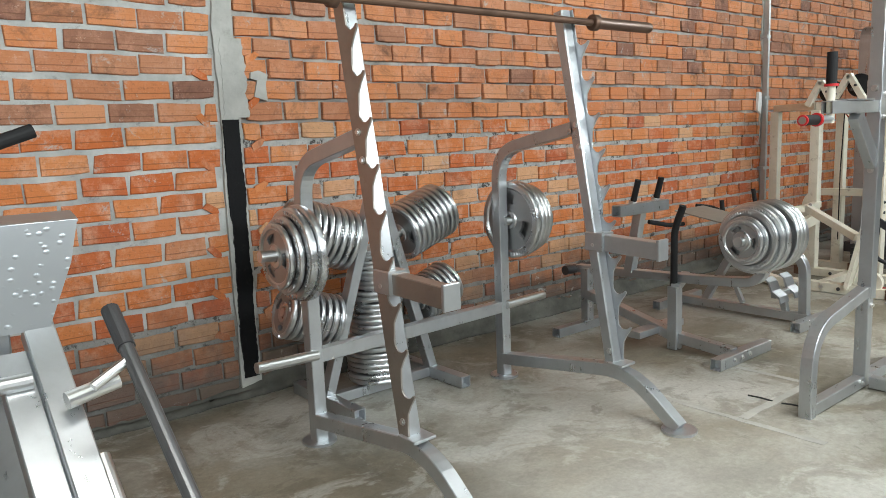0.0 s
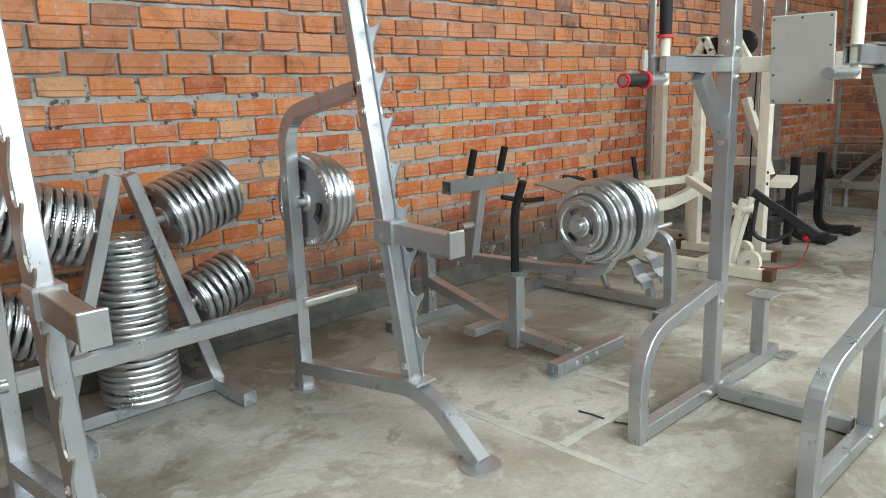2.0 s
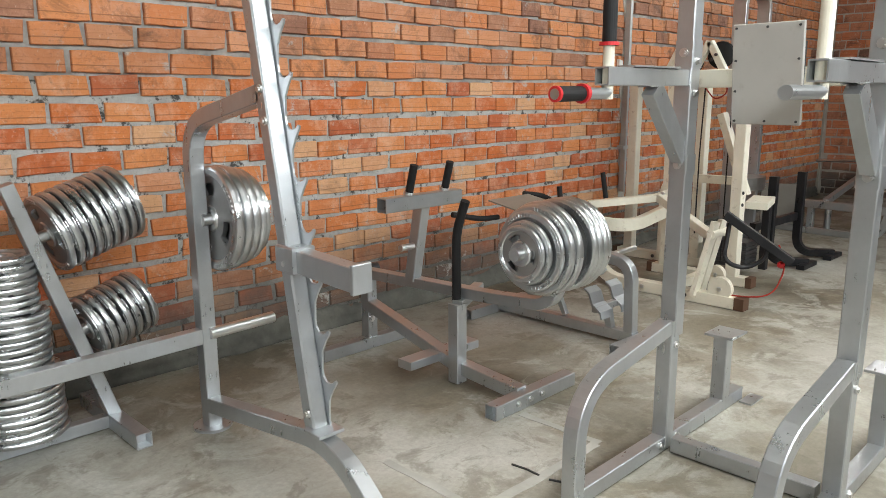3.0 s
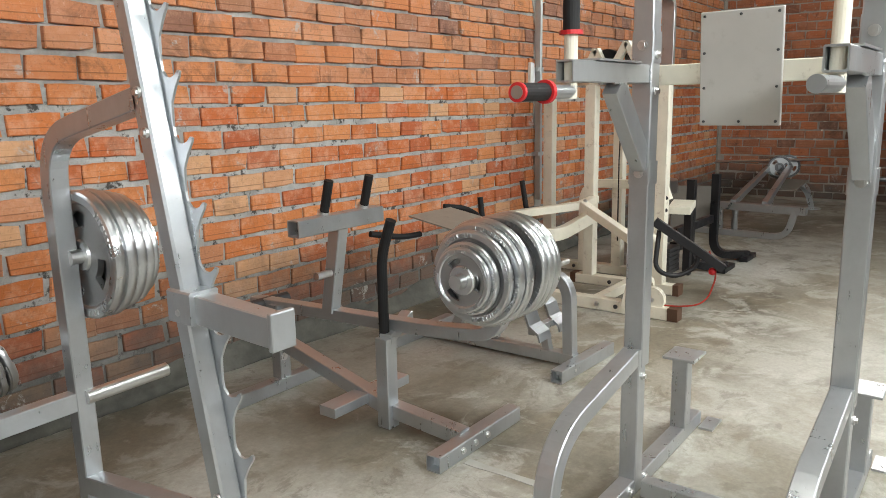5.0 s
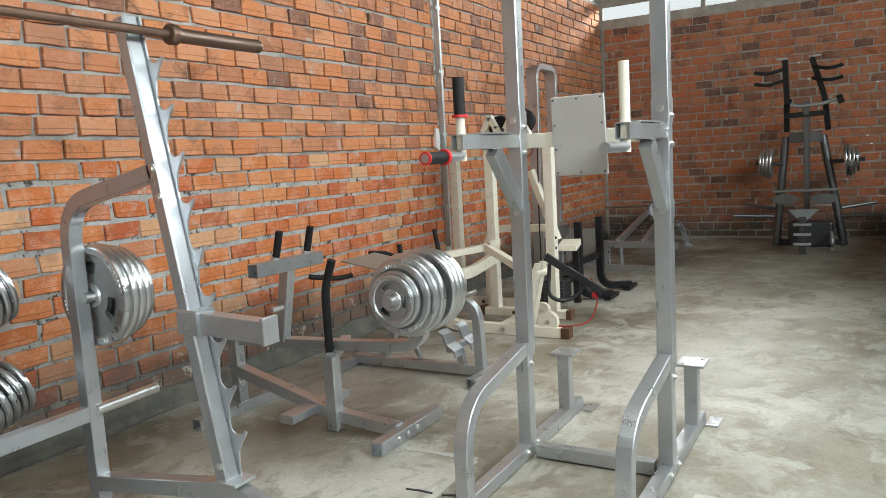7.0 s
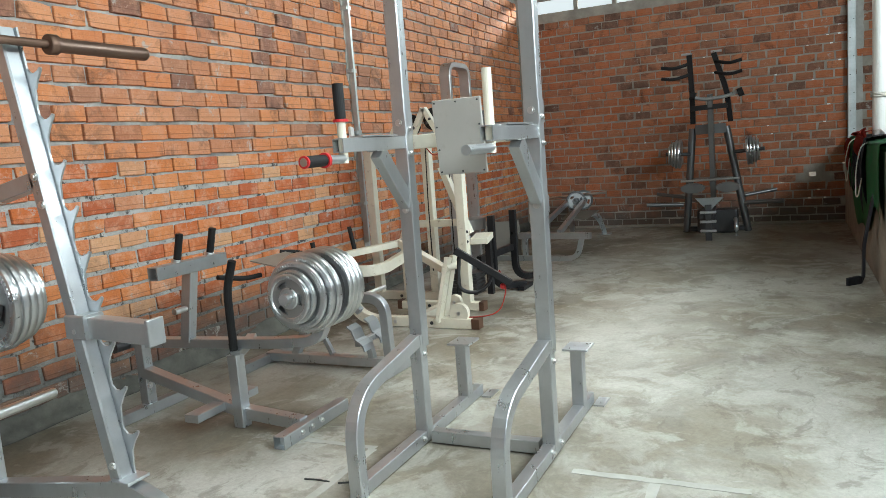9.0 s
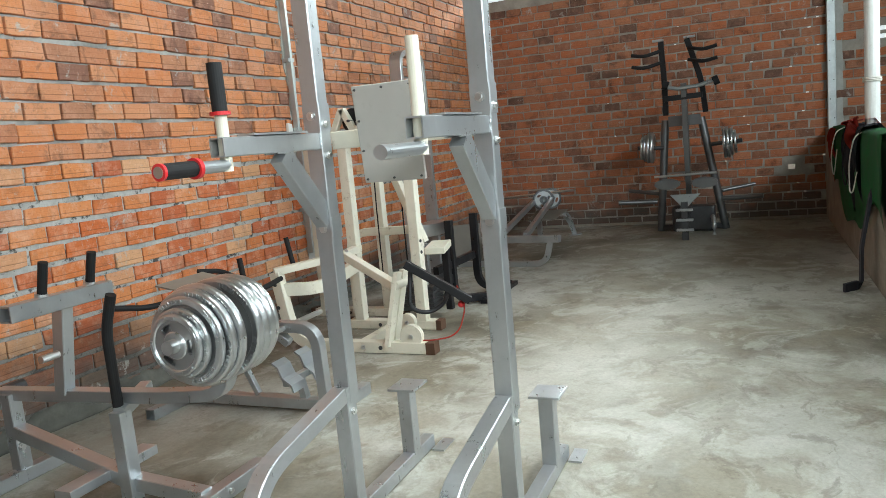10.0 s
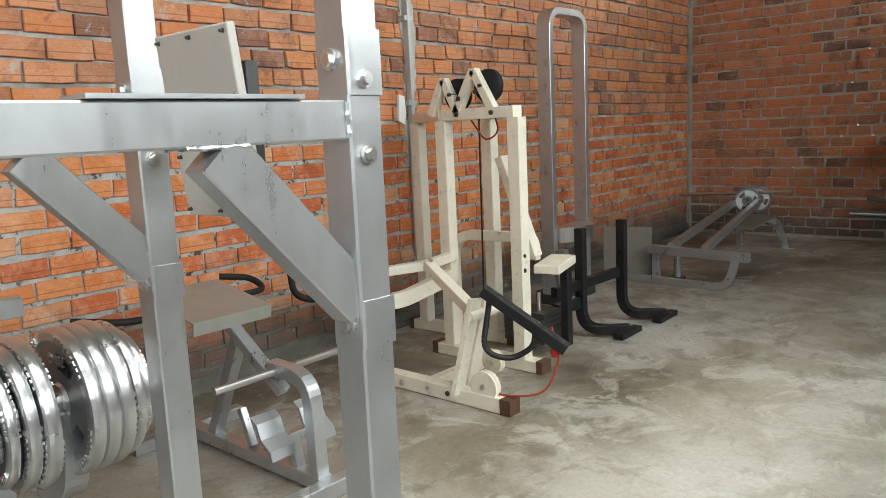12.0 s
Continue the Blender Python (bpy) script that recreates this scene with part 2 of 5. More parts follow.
CHROME = painted("polished_steel", (0.70, 0.70, 0.70), 0.30, 1.0, 0.05, (0.3, 0.28, 0.26), 0.05, 60, 0.01)
DARK_STEEL = painted("dark_grey_steel", (0.07, 0.07, 0.074), 0.42, 0.6, 0.2)
MID_STEEL = painted("grey_steel", (0.15, 0.153, 0.158), 0.36, 0.75, 0.15)
BLACK = painted("black_rubber", (0.012, 0.012, 0.013), 0.6, 0.0, 0.3, (0.05, 0.045, 0.04), 0.2)
BLACK_PAINT = painted("black_paint", (0.012, 0.012, 0.014), 0.42, 0.1, 0.3, (0.08, 0.05, 0.035), 0.3)
RED = painted("red_plastic", (0.55, 0.02, 0.025), 0.4)
IVORY = painted("ivory_chipped_paint", (0.74, 0.70, 0.59), 0.42, 0.0, 0.10, (0.22, 0.12, 0.06), 0.75, 120, 0.06)
RUST = painted("rusty_brown_steel", (0.13, 0.07, 0.045), 0.6, 0.4, 0.25, (0.05, 0.035, 0.03), 0.6)
BAR_RUST = painted("brown_worn_bar_steel", (0.17, 0.105, 0.075), 0.42, 0.7, 0.2, (0.06, 0.04, 0.03), 0.5)
GALV = painted("galvanised_steel", (0.50, 0.54, 0.55), 0.45, 0.6, 0.18, (0.3, 0.3, 0.28), 0.4)
CEMENT = painted("rough_cement_render", (0.45, 0.445, 0.42), 0.95, 0.0, 0.2, (0.26, 0.25, 0.22), 0.6, 30, 0.7)
CEMENT_DARK = painted("dirty_cement_render", (0.28, 0.25, 0.21), 0.95, 0.0, 0.25, (0.12, 0.1, 0.08), 0.7, 30, 0.7)
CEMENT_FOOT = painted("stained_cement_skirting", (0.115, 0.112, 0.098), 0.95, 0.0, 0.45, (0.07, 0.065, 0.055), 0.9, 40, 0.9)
TAR = painted("black_tar", (0.008, 0.008, 0.009), 0.6, 0.0, 0.3, (0.09, 0.085, 0.08), 0.18, 60, 0.5)
SHEET = painted("grey_green_sheet_steel", (0.36, 0.365, 0.33), 0.45, 0.5, 0.15, (0.1, 0.08, 0.06), 0.4)
for dull, level in ((TAR, 0.15), (BLACK, 0.3), (BLACK_PAINT, 0.35)):
    dull.node_tree.nodes["Principled BSDF"].inputs["Specular IOR Level"].default_value = level
BOARD = painted("grey_brown_board", (0.15, 0.135, 0.115), 0.75, 0.0, 0.12)
PAD = painted("grey_painted_plate", (0.47, 0.455, 0.43), 0.5, 0.1, 0.05)
GREEN = painted("green_netting", (0.03, 0.16, 0.05), 0.85, 0.0, 0.35)
WHITE_PAINT = painted("white_paint", (0.78, 0.79, 0.77), 0.5, 0.0, 0.06)
CLOTH_RED = painted("dull_red_cloth", (0.30, 0.03, 0.02), 0.9)
CLOTH_DARK = painted("dark_cloth", (0.035, 0.035, 0.045), 0.95)
CABLE_WHITE = painted("grey_white_cord", (0.6, 0.58, 0.53), 0.7)
ROOFING = painted("pale_green_roof_sheet", (0.16, 0.20, 0.15), 0.6, 0.0, 0.2)
LEAF = painted("green_leaves", (0.10, 0.22, 0.035), 0.6, 0.0, 0.45)
EARTH = painted("outside_earth", (0.30, 0.26, 0.20), 0.95, 0.0, 0.3)


def checker_plate():
    m, n, l, b = shader("diamond_tread_plate")
    p = n.new("ShaderNodeTexCoord").outputs["Object"]
    mp = n.new("ShaderNodeMapping")
    mp.inputs["Rotation"].default_value = (0.6, 0.2, 0.6)
    mp.inputs["Scale"].default_value = (34, 70, 46)
    l.new(p, mp.inputs["Vector"])
    v = n.new("ShaderNodeTexVoronoi")
    v.inputs["Scale"].default_value = 1.0
    l.new(mp.outputs[0], v.inputs["Vector"])
    h = ramp(n, l, v.outputs["Distance"], [(0.1, (1, 1, 1)), (0.28, (0, 0, 0))])
    b.inputs["Base Color"].default_value = (0.52, 0.55, 0.58, 1)
    b.inputs["Metallic"].default_value, b.inputs["Roughness"].default_value = 0.95, 0.38
    bumped(n, l, b, h, 0.28, 0.003)
    return m


TREAD = checker_plate()


def open_air():
    m, n, l, b = shader("bright_overcast_air")
    b.inputs["Base Color"].default_value = (0, 0, 0, 1)
    b.inputs["Emission Color"].default_value = (0.93, 0.98, 1.0, 1)
    b.inputs["Emission Strength"].default_value = 1.25
    return m


AIR = open_air()


# ---- building helpers ----
def mesh_of(name, bm, material):
    me = bpy.data.meshes.new(name)
    bmesh.ops.recalc_face_normals(bm, faces=bm.faces)
    bm.to_mesh(me)
    bm.free()
    me.materials.append(material)
    return me


def part(name, bm, material, parent, label=""):
    ob = new(name, mesh_of(name, bm, material))
    ob.parent = parent
    if label:
        tagged(ob, label)
    return ob


def thing(name, at, label, category, group="", kind="", turn=0.0):
    ob = new(name)
    ob.matrix_world = pose(*at, 0, 0, turn)
    return tagged(ob, label, category, group, kind)


def single(name, bm, material, label, category, group="", kind="", m=None):
    ob = new(name, mesh_of(name, bm, material))
    if m is not None:
        ob.matrix_world = m
    return tagged(ob, label, category, group, kind)


def structure(name, bm, material, label="", category=""):
    ob = new(name, mesh_of(name, bm, material))
    return tagged(ob, label, category, "", "structure")


def rect(w, h, c=None):
    """A rectangular section with chamfered corners."""
    c = min(w, h) * 0.055 if c is None else c
    a, b = w / 2, h / 2
    return [(a - c, -b), (a, -b + c), (a, b - c), (a - c, b), (-a + c, b), (-a, b - c), (-a, -b + c), (-a + c, -b)]


def disc(r, n=14):
    return [(r * math.cos(2 * math.pi * k / n), r * math.sin(2 * math.pi * k / n)) for k in range(n)]


def rounded(points, radius, n=6):
    """A polyline with its corners rounded off."""
    pts = [Vector(p) for p in points]
    out = [pts[0]]
    for a, b, c in zip(pts, pts[1:], pts[2:]):
        u, v = (a - b), (c - b)
        d = min(radius, u.length * 0.48, v.length * 0.48)
        p, q = b + u.normalized() * d, b + v.normalized() * d
        for k in range(n + 1):
            s = k / n
            out.append(p * (1 - s) ** 2 + b * 2 * s * (1 - s) + q * s * s)
    out.append(pts[-1])
    return out


def sweep(bm, points, section, up=(0, 0, 1), hollow=0.0):
    """Sweeps a section along a path; hollow: how deep its two ends are open."""
    pts = [Vector(p) for p in points]
    rings = []
    n = len(pts)
    up = Vector(up)
    for i, p in enumerate(pts):
        a = pts[min(i + 1, n - 1)] - pts[max(i - 1, 0)]
        a.normalize()
        s = a.cross(up)
        if s.length < 1e-4:
            s = a.cross(Vector((1, 0, 0.01)))
        s.normalize()
        t = s.cross(a).normalized()
        rings.append([bm.verts.new(p + s * x + t * y) for x, y in section])
    k = len(section)
    for r, q in zip(rings, rings[1:]):
        for j in range(k):
            bm.faces.new((r[j], r[(j + 1) % k], q[(j + 1) % k], q[j]))
    for ring, way, end in ((rings[0], pts[1] - pts[0], pts[0]), (rings[-1], pts[-2] - pts[-1], pts[-1])):
        if hollow:
            inner = [bm.verts.new(end + (v.co - end) * 0.84) for v in ring]
            deep = [bm.verts.new(v.co + way.normalized() * hollow) for v in inner]
            for j in range(k):
                bm.faces.new((ring[j], ring[(j + 1) % k], inner[(j + 1) % k], inner[j]))
                bm.faces.new((inner[j], inner[(j + 1) % k], deep[(j + 1) % k], deep[j]))
            bm.faces.new(deep)
        else:
            bm.faces.new(ring)
    return bm


def tube(points, section, up=(0, 0, 1), hollow=0.0):
    return sweep(bmesh.new(), points, section, up, hollow)


def box(x0, x1, y0, y1, z0, z1, bevel=0.0):
    bm = bmesh.new()
    bmesh.ops.create_cube(bm, size=1)
    for v in bm.verts:
        v.co = Vector((x0 + (v.co.x + 0.5) * (x1 - x0), y0 + (v.co.y + 0.5) * (y1 - y0), z0 + (v.co.z + 0.5) * (z1 - z0)))
    if bevel:
        bmesh.ops.bevel(bm, geom=bm.edges[:], offset=bevel, segments=2, affect='EDGES', profile=0.5)
    return bm


def turned(profile, n=32):
    """A body of revolution about x from (x, r) pairs."""
    bm = bmesh.new()
    rings = []
    for x, r in profile:
        rings.append([bm.verts.new((x, r * math.cos(2 * math.pi * k / n), r * math.sin(2 * math.pi * k / n))) for k in range(n)])
    for a, b in zip(rings, rings[1:]):
        for k in range(n):
            bm.faces.new((a[k], a[(k + 1) % n], b[(k + 1) % n], b[k]))
    bm.faces.new(rings[0])
    bm.faces.new(rings[-1])
    for f in bm.faces:
        f.smooth = len(f.verts) == 4
    return bm


def plate_slab(outline, axis, a, b):
    """A flat plate: a closed outline of pairs, pulled from a to b along the axis."""
    bm = bmesh.new()

    def at(p, d):
        return {'x': (d, p[0], p[1]), 'y': (p[0], d, p[1]), 'z': (p[0], p[1], d)}[axis]
    lo = [bm.verts.new(at(p, a)) for p in outline]
    hi = [bm.verts.new(at(p, b)) for p in outline]
    k = len(outline)
    bm.faces.new(lo)
    bm.faces.new(hi)
    for j in range(k):
        bm.faces.new((lo[j], lo[(j + 1) % k], hi[(j + 1) % k], hi[j]))
    bm.normal_update()
    bmesh.ops.triangulate(bm, faces=[f for f in bm.faces if len(f.verts) > 4])
    return bm


def bolt(at, way, r=0.009):
    w = Vector(way).normalized()
    p = Vector(at)
    bm = tube([p - w * 0.004, p + w * 0.009], disc(r, 6), (0.3, 0.5, 0.8))
    return sweep(bm, [p - w * 0.004, p + w * 0.003], disc(r * 1.5, 12), (0.3, 0.5, 0.8))


def bolts(parent, places, way, r=0.011):
    for p in places:
        part("bolt", bolt(p, way, r), CHROME, parent)



# ---- the building ----
WALL_Y, FAR_X, COURSE, PITCH = 3.5, 11.55, 0.107, 0.215
BAND = 1.375                                  # height at which the brickwork changes
structure("floor", box(-6.5, FAR_X, -3.4, WALL_Y, -0.15, 0.0), FLOOR, "stained grey concrete floor with worn pale patches, lit and dim areas painted in", "floor")
structure("ground", box(-400, 400, -400, 400, -0.5, -0.16), EARTH, "bare brown earth outside", "ground")


def pierced(x0, x1, u0, u1, z0, z1, holes, axis):
    """A wall with rectangular holes right through it; the wall runs along the other axis from u0 to u1."""
    us = sorted({u0, u1, *(h[0] for h in holes), *(h[1] for h in holes)})
    zs = sorted({z0, z1, *(h[2] for h in holes), *(h[3] for h in holes)})
    bm = bmesh.new()

    def at(d, u, z):
        return (d, u, z) if axis == 'x' else (u, d, z)

    def gap(i, j):
        if not (0 <= i < len(us) - 1 and 0 <= j < len(zs) - 1):
            return True
        u, z = (us[i] + us[i + 1]) / 2, (zs[j] + zs[j + 1]) / 2
        return any(h[0] < u < h[1] and h[2] < z < h[3] for h in holes)
    memo = {}

    def vert(d, i, j):
        key = (d, i, j)
        if key not in memo:
            memo[key] = bm.verts.new(at(d, us[i], zs[j]))
        return memo[key]
    for i in range(len(us) - 1):
        for j in range(len(zs) - 1):
            if gap(i, j):
                continue
            for d in (x0, x1):
                bm.faces.new([vert(d, i, j), vert(d, i + 1, j), vert(d, i + 1, j + 1), vert(d, i, j + 1)])
            for di, dj, a, b in ((-1, 0, (0, 0), (0, 1)), (1, 0, (1, 0), (1, 1)), (0, -1, (0, 0), (1, 0)), (0, 1, (0, 1), (1, 1))):
                if gap(i + di, j + dj):
                    bm.faces.new([vert(x0, i + a[0], j + a[1]), vert(x0, i + b[0], j + b[1]), vert(x1, i + b[0], j + b[1]), vert(x1, i + a[0], j + a[1])])
    return bm


hole_rng = random.Random(11)
FAR_HOLES = [(0.5, 1.05), (0.62, 0.55)]
for k in range(44):
    row = hole_rng.randint(3, 24)
    FAR_HOLES.append((hole_rng.choice([hole_rng.uniform(-0.7, 1.9), hole_rng.uniform(-0.75, -0.3), hole_rng.uniform(1.2, 3.3)]), row * COURSE + 0.0))
SLITS = [(-0.39, -0.315, 0.60, 0.655)]          # one missing half brick low down
for y, z in FAR_HOLES[2:]:
    SLITS.append((y - 0.014, y + 0.014, z - 0.008, z + 0.008))
SLOTS = [(2.66, 3.47), (2.12, 2.60), (1.67, 2.06), (1.21, 1.61), (0.70, 1.15), (0.18, 0.64), (-0.36, 0.12)]
VENTS = [(-1.75, -1.15, 2.02, 2.07), (-1.75, -1.15, 2.11, 2.16)]
wall_far = structure("wall_far", pierced(FAR_X + 0.012, FAR_X + 0.055, -3.4, WALL_Y + 0.2, 0.0, 3.42, SLITS + VENTS + [(a, b, 3.12, 3.30) for a, b in SLOTS], 'x'),
                     MORTAR_DARK, "brown-orange brick wall with pinholes of daylight", "wall")
wall_left = structure("wall_left", box(-6.5, FAR_X + 0.012, WALL_Y + 0.022, WALL_Y + 0.2, 0.0, 3.36), MORTAR_MID, "orange hollow-brick wall with thick grey mortar joints", "wall")
# unseen wall added behind, kept dark so the steel reflects less light
structure("added_wall_back", box(-6.7, -6.5, -3.4, WALL_Y + 0.2, 0.0, 3.42), CEMENT_DARK, "unseen plain wall added behind, dark for the steel's reflections", "wall")
# unseen wall beyond the half wall, added to block sky light
structure("sky_blocking_wall", box(5.4, FAR_X, -3.6, -3.4, 0.0, 3.42), CEMENT_DARK, "unseen dark wall added to keep sky light off the far end", "wall")
structure("wall_half", box(4.2, FAR_X, -0.87, -0.72, 0.0, 1.05, 0.008), CEMENT_DARK, "low dirty cement-rendered half wall", "wall")
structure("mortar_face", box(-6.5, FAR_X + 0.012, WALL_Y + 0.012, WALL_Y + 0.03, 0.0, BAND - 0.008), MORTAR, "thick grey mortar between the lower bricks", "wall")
structure("mortar_face_left", box(-6.5, 1.5, WALL_Y + 0.0105, WALL_Y + 0.03, 0.45, 3.36), MORTAR_PALE, "thick grey mortar between the bricks", "wall")


def skirting(x0, x1, seed):
    """Rough cement thrown against the wall foot: a sloping lumpy strip with an uneven top edge."""
    r = random.Random(seed)
    bm = bmesh.new()
    n = int((x1 - x0) / 0.035)
    cols = []
    top, toe = 0.10, 0.03
    for k in range(n + 1):
        x = x0 + (x1 - x0) * k / n
        top = min(0.05 if x < 1.4 else 0.13, max(0.025 if x < 1.4 else 0.05, top + r.uniform(-0.016, 0.016)))
        toe = min(0.055, max(0.02, toe + r.uniform(-0.009, 0.009)))
        prof = [(0.04, top), (0.003, top), (-0.014, top * 0.72), (-0.022, top * 0.45), (-toe * 0.55, 0.035), (-toe, 0.016), (-toe - 0.012, 0.0), (0.04, 0.0)]
        cols.append([bm.verts.new((x, WALL_Y + y + r.uniform(-0.004, 0.004) * (0 < j < 6), z + r.uniform(-0.004, 0.004) * (0 < j < 6))) for j, (y, z) in enumerate(prof)])
    for a, b in zip(cols, cols[1:]):
        for j in range(8):
            f = bm.faces.new((a[j], a[(j + 1) % 8], b[(j + 1) % 8], b[j]))
            f.smooth = True
    bm.faces.new(cols[0])
    bm.faces.new(cols[-1])
    return bm


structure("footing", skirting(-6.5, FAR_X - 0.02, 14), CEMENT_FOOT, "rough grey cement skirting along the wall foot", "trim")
structure("footing_far", box(FAR_X - 0.03, FAR_X + 0.02, -0.72, WALL_Y - 0.035, 0.0, 0.03), CEMENT_DARK, "dirty cement fillet along the far wall", "trim")

# pale cement seams left on the floor by old partitions
def seam(along, at, a, b, half, seed):
    r = random.Random(seed)
    n = max(4, int(abs(b - a) / 0.05))
    one = [(at - half - r.uniform(0, 0.008), a + (b - a) * k / n) for k in range(n + 1)]
    two = [(at + half + r.uniform(0, 0.008), a + (b - a) * k / n) for k in range(n + 1)]
    pts = one + two[::-1]
    if along == 'x':
        pts = [(y, x) for x, y in pts]
    structure("floor_seam", plate_slab(pts, 'z', -0.002, 0.002), SEAM, "pale cement seam on the concrete floor", "floor")


seam('y', 2.955, 1.22, 2.05, 0.014, 1)
seam('x', 1.585, 2.975, 3.60, 0.016, 2)
seam('y', 3.625, 0.02, 0.68, 0.016, 3)
seam('y', 3.615, 1.58, 1.96, 0.015, 4)
seam('x', 0.355, 3.40, 3.60, 0.014, 5)

structure("backdrop", box(70, 70.2, -60, 60, 0.0, 40), AIR, "pale overcast sky far outside", "sky")
structure("backdrop", box(-30, 60, 60, 60.2, 0.0, 40), AIR, "pale overcast sky far outside", "sky")

# roof: sheets round a long unseen opening added for overhead light, rafters and purlins
bm = bmesh.new()
for x0, x1, y0, y1 in ((-6.7, -0.5, -3.4, 4.2), (7.1, 11.66, -3.4, 4.2), (-0.5, 7.1, 1.0, 4.2), (-0.5, 7.1, -3.4, -0.2)):
    q = box(x0, x1, y0, y1, 3.86, 3.89)
    me = bpy.data.meshes.new("q")
    q.to_mesh(me)
    q.free()
    bm.from_mesh(me)
structure("ceiling", bm, ROOFING, "pale green roof sheets", "roof")
for k in range(9):
    x = -5.6 + 2.05 * k
    structure("beam", tube([(x, -3.4, 3.80), (x, 4.2, 3.80)], rect(0.06, 0.1)), GALV, "painted steel rafter", "beam")
for y in (2.5, 3.35):
    structure("purlin", tube([(-6.5, y, 3.71), (12.1, y, 3.71)], rect(0.05, 0.07)), GALV, "steel purlin", "beam")
for k in range(22):
    x = 0.5 + 0.53 * k
    structure("bracket", tube([(x, WALL_Y + 0.08, 3.36), (x, WALL_Y + 0.08, 3.68)], rect(0.05, 0.05)), GALV, "short eaves post", "beam")

# foliage seen through the eaves gap
def foliage(name, x0, x1, y0, y1, z0, z1, count, seed, label):
    rng = np.random.default_rng(seed)
    c = rng.uniform((x0, y0, z0), (x1, y1, z1), (count, 3))
    d = rng.normal(size=(count, 3))
    d /= np.linalg.norm(d, axis=1)[:, None]
    e = np.cross(d, rng.normal(size=(count, 3)))
    e /= np.linalg.norm(e, axis=1)[:, None]
    s = rng.uniform(0.09, 0.2, count)[:, None]
    v = np.stack([c - d * s, c + e * s * 0.35, c + d * s, c - e * s * 0.35], 1).reshape(-1, 3)
    me = bpy.data.meshes.new(name)
    me.from_pydata(v.tolist(), [], [(4 * k, 4 * k + 1, 4 * k + 2, 4 * k + 3) for k in range(count)])
    me.materials.append(LEAF)
    return tagged(new(name, me), label, "foliage", "", "stuff")


foliage("foliage", 3.0, 14.0, 4.4, 6.4, 1.5, 5.2, 5000, 3, "dense green leaves outside behind the brick wall")

# ---- column, tar stripe, conduit and other fixed things of the walls ----

def ragged(cx, z0, z1, half, steps, seed, wob):
    r = random.Random(seed)
    left, right = [], []
    p, q = wob / 2, wob / 2
    for k in range(steps + 1):
        z = z0 + (z1 - z0) * k / steps
        p = min(wob, max(0.0, p + r.uniform(-0.3, 0.3) * wob))
        q = min(wob, max(0.0, q + r.uniform(-0.3, 0.3) * wob))
        left.append((cx - half - p, z))
        right.append((cx + half + q, z))
    return left + right[::-1]


COL_X = 1.545
structure("column", plate_slab(ragged(COL_X, 0.0, 3.3, 0.047, 130, 2, 0.012), 'y', WALL_Y - 0.008, WALL_Y + 0.02), CEMENT, "narrow grey cement column in the brick wall", "column")
structure("column_patch", plate_slab(ragged(COL_X + 0.03, 1.42, 1.80, 0.055, 26, 9, 0.028), 'y', WALL_Y - 0.011, WALL_Y + 0.01), CEMENT, "smeared cement patch", "trim")
structure("column_patch_small", plate_slab([(1.68, 1.52), (1.75, 1.50), (1.745, 1.58), (1.76, 1.63), (1.71, 1.65), (1.67, 1.64), (1.665, 1.61), (1.70, 1.6)], 'y', WALL_Y - 0.010, WALL_Y + 0.01), CEMENT, "smeared cement patch", "trim")
structure("tar_stripe", plate_slab(ragged(COL_X, 0.10, 1.41, 0.036, 110, 4, 0.010), 'y', WALL_Y - 0.020, WALL_Y - 0.007), TAR, "black tar stripe down the column", "trim")
structure("column_far", plate_slab(ragged(FAR_X - 0.012, 0.0, 3.0, 0.008, 90, 12, 0.016), 'y', WALL_Y - 0.012, WALL_Y + 0.01), CEMENT_DARK, "rough mortar in the wall corner", "column")

conduit = thing("conduit", (6.77, WALL_Y - 0.04, 0.5), "grey galvanised steel strip fixed upright on the brick wall", "conduit")
part("channel", tube([(0, 0, 0), (0, 0, 2.75)], rect(0.048, 0.03)), GALV, conduit)
for z in (0.35, 1.0, 1.55, 2.1):
    part("clip", box(-0.04, 0.04, -0.02, 0.04, z, z + 0.03), GALV, conduit)
structure("conduit_mortar", plate_slab(ragged(6.81, 0.4, 3.2, 0.025, 80, 21, 0.05), 'y', WALL_Y - 0.006, WALL_Y + 0.01), CEMENT, "mortar smeared beside the steel strip", "trim")
single("light_switch", plate_slab([(6.66, 1.40), (6.71, 1.37), (6.73, 1.45), (6.72, 1.56), (6.67, 1.57)], 'y', WALL_Y - 0.03, WALL_Y - 0.006), WHITE_PAINT, "broken white plastic plate on the brick wall", "switch plate")
pipe = thing("steel_pipe", (FAR_X - 0.06, -0.79, 1.05), "grey galvanised steel post against the far brick wall", "post")
part("channel", tube([(0, 0, 0), (0, 0, 2.3)], rect(0.09, 0.10)), GALV, pipe)
for k in range(8):
    part("bolt", bolt((-0.046, -0.02 + 0.04 * (k % 2), 0.12 + 0.22 * k), (-1, 0, 0), 0.007), DARK_STEEL, pipe)
structure("pipe_mortar", plate_slab(ragged(-0.88, 1.06, 3.0, 0.03, 24, 31, 0.05), 'x', FAR_X - 0.004, FAR_X + 0.01), CEMENT, "mortar smeared beside the post", "trim")

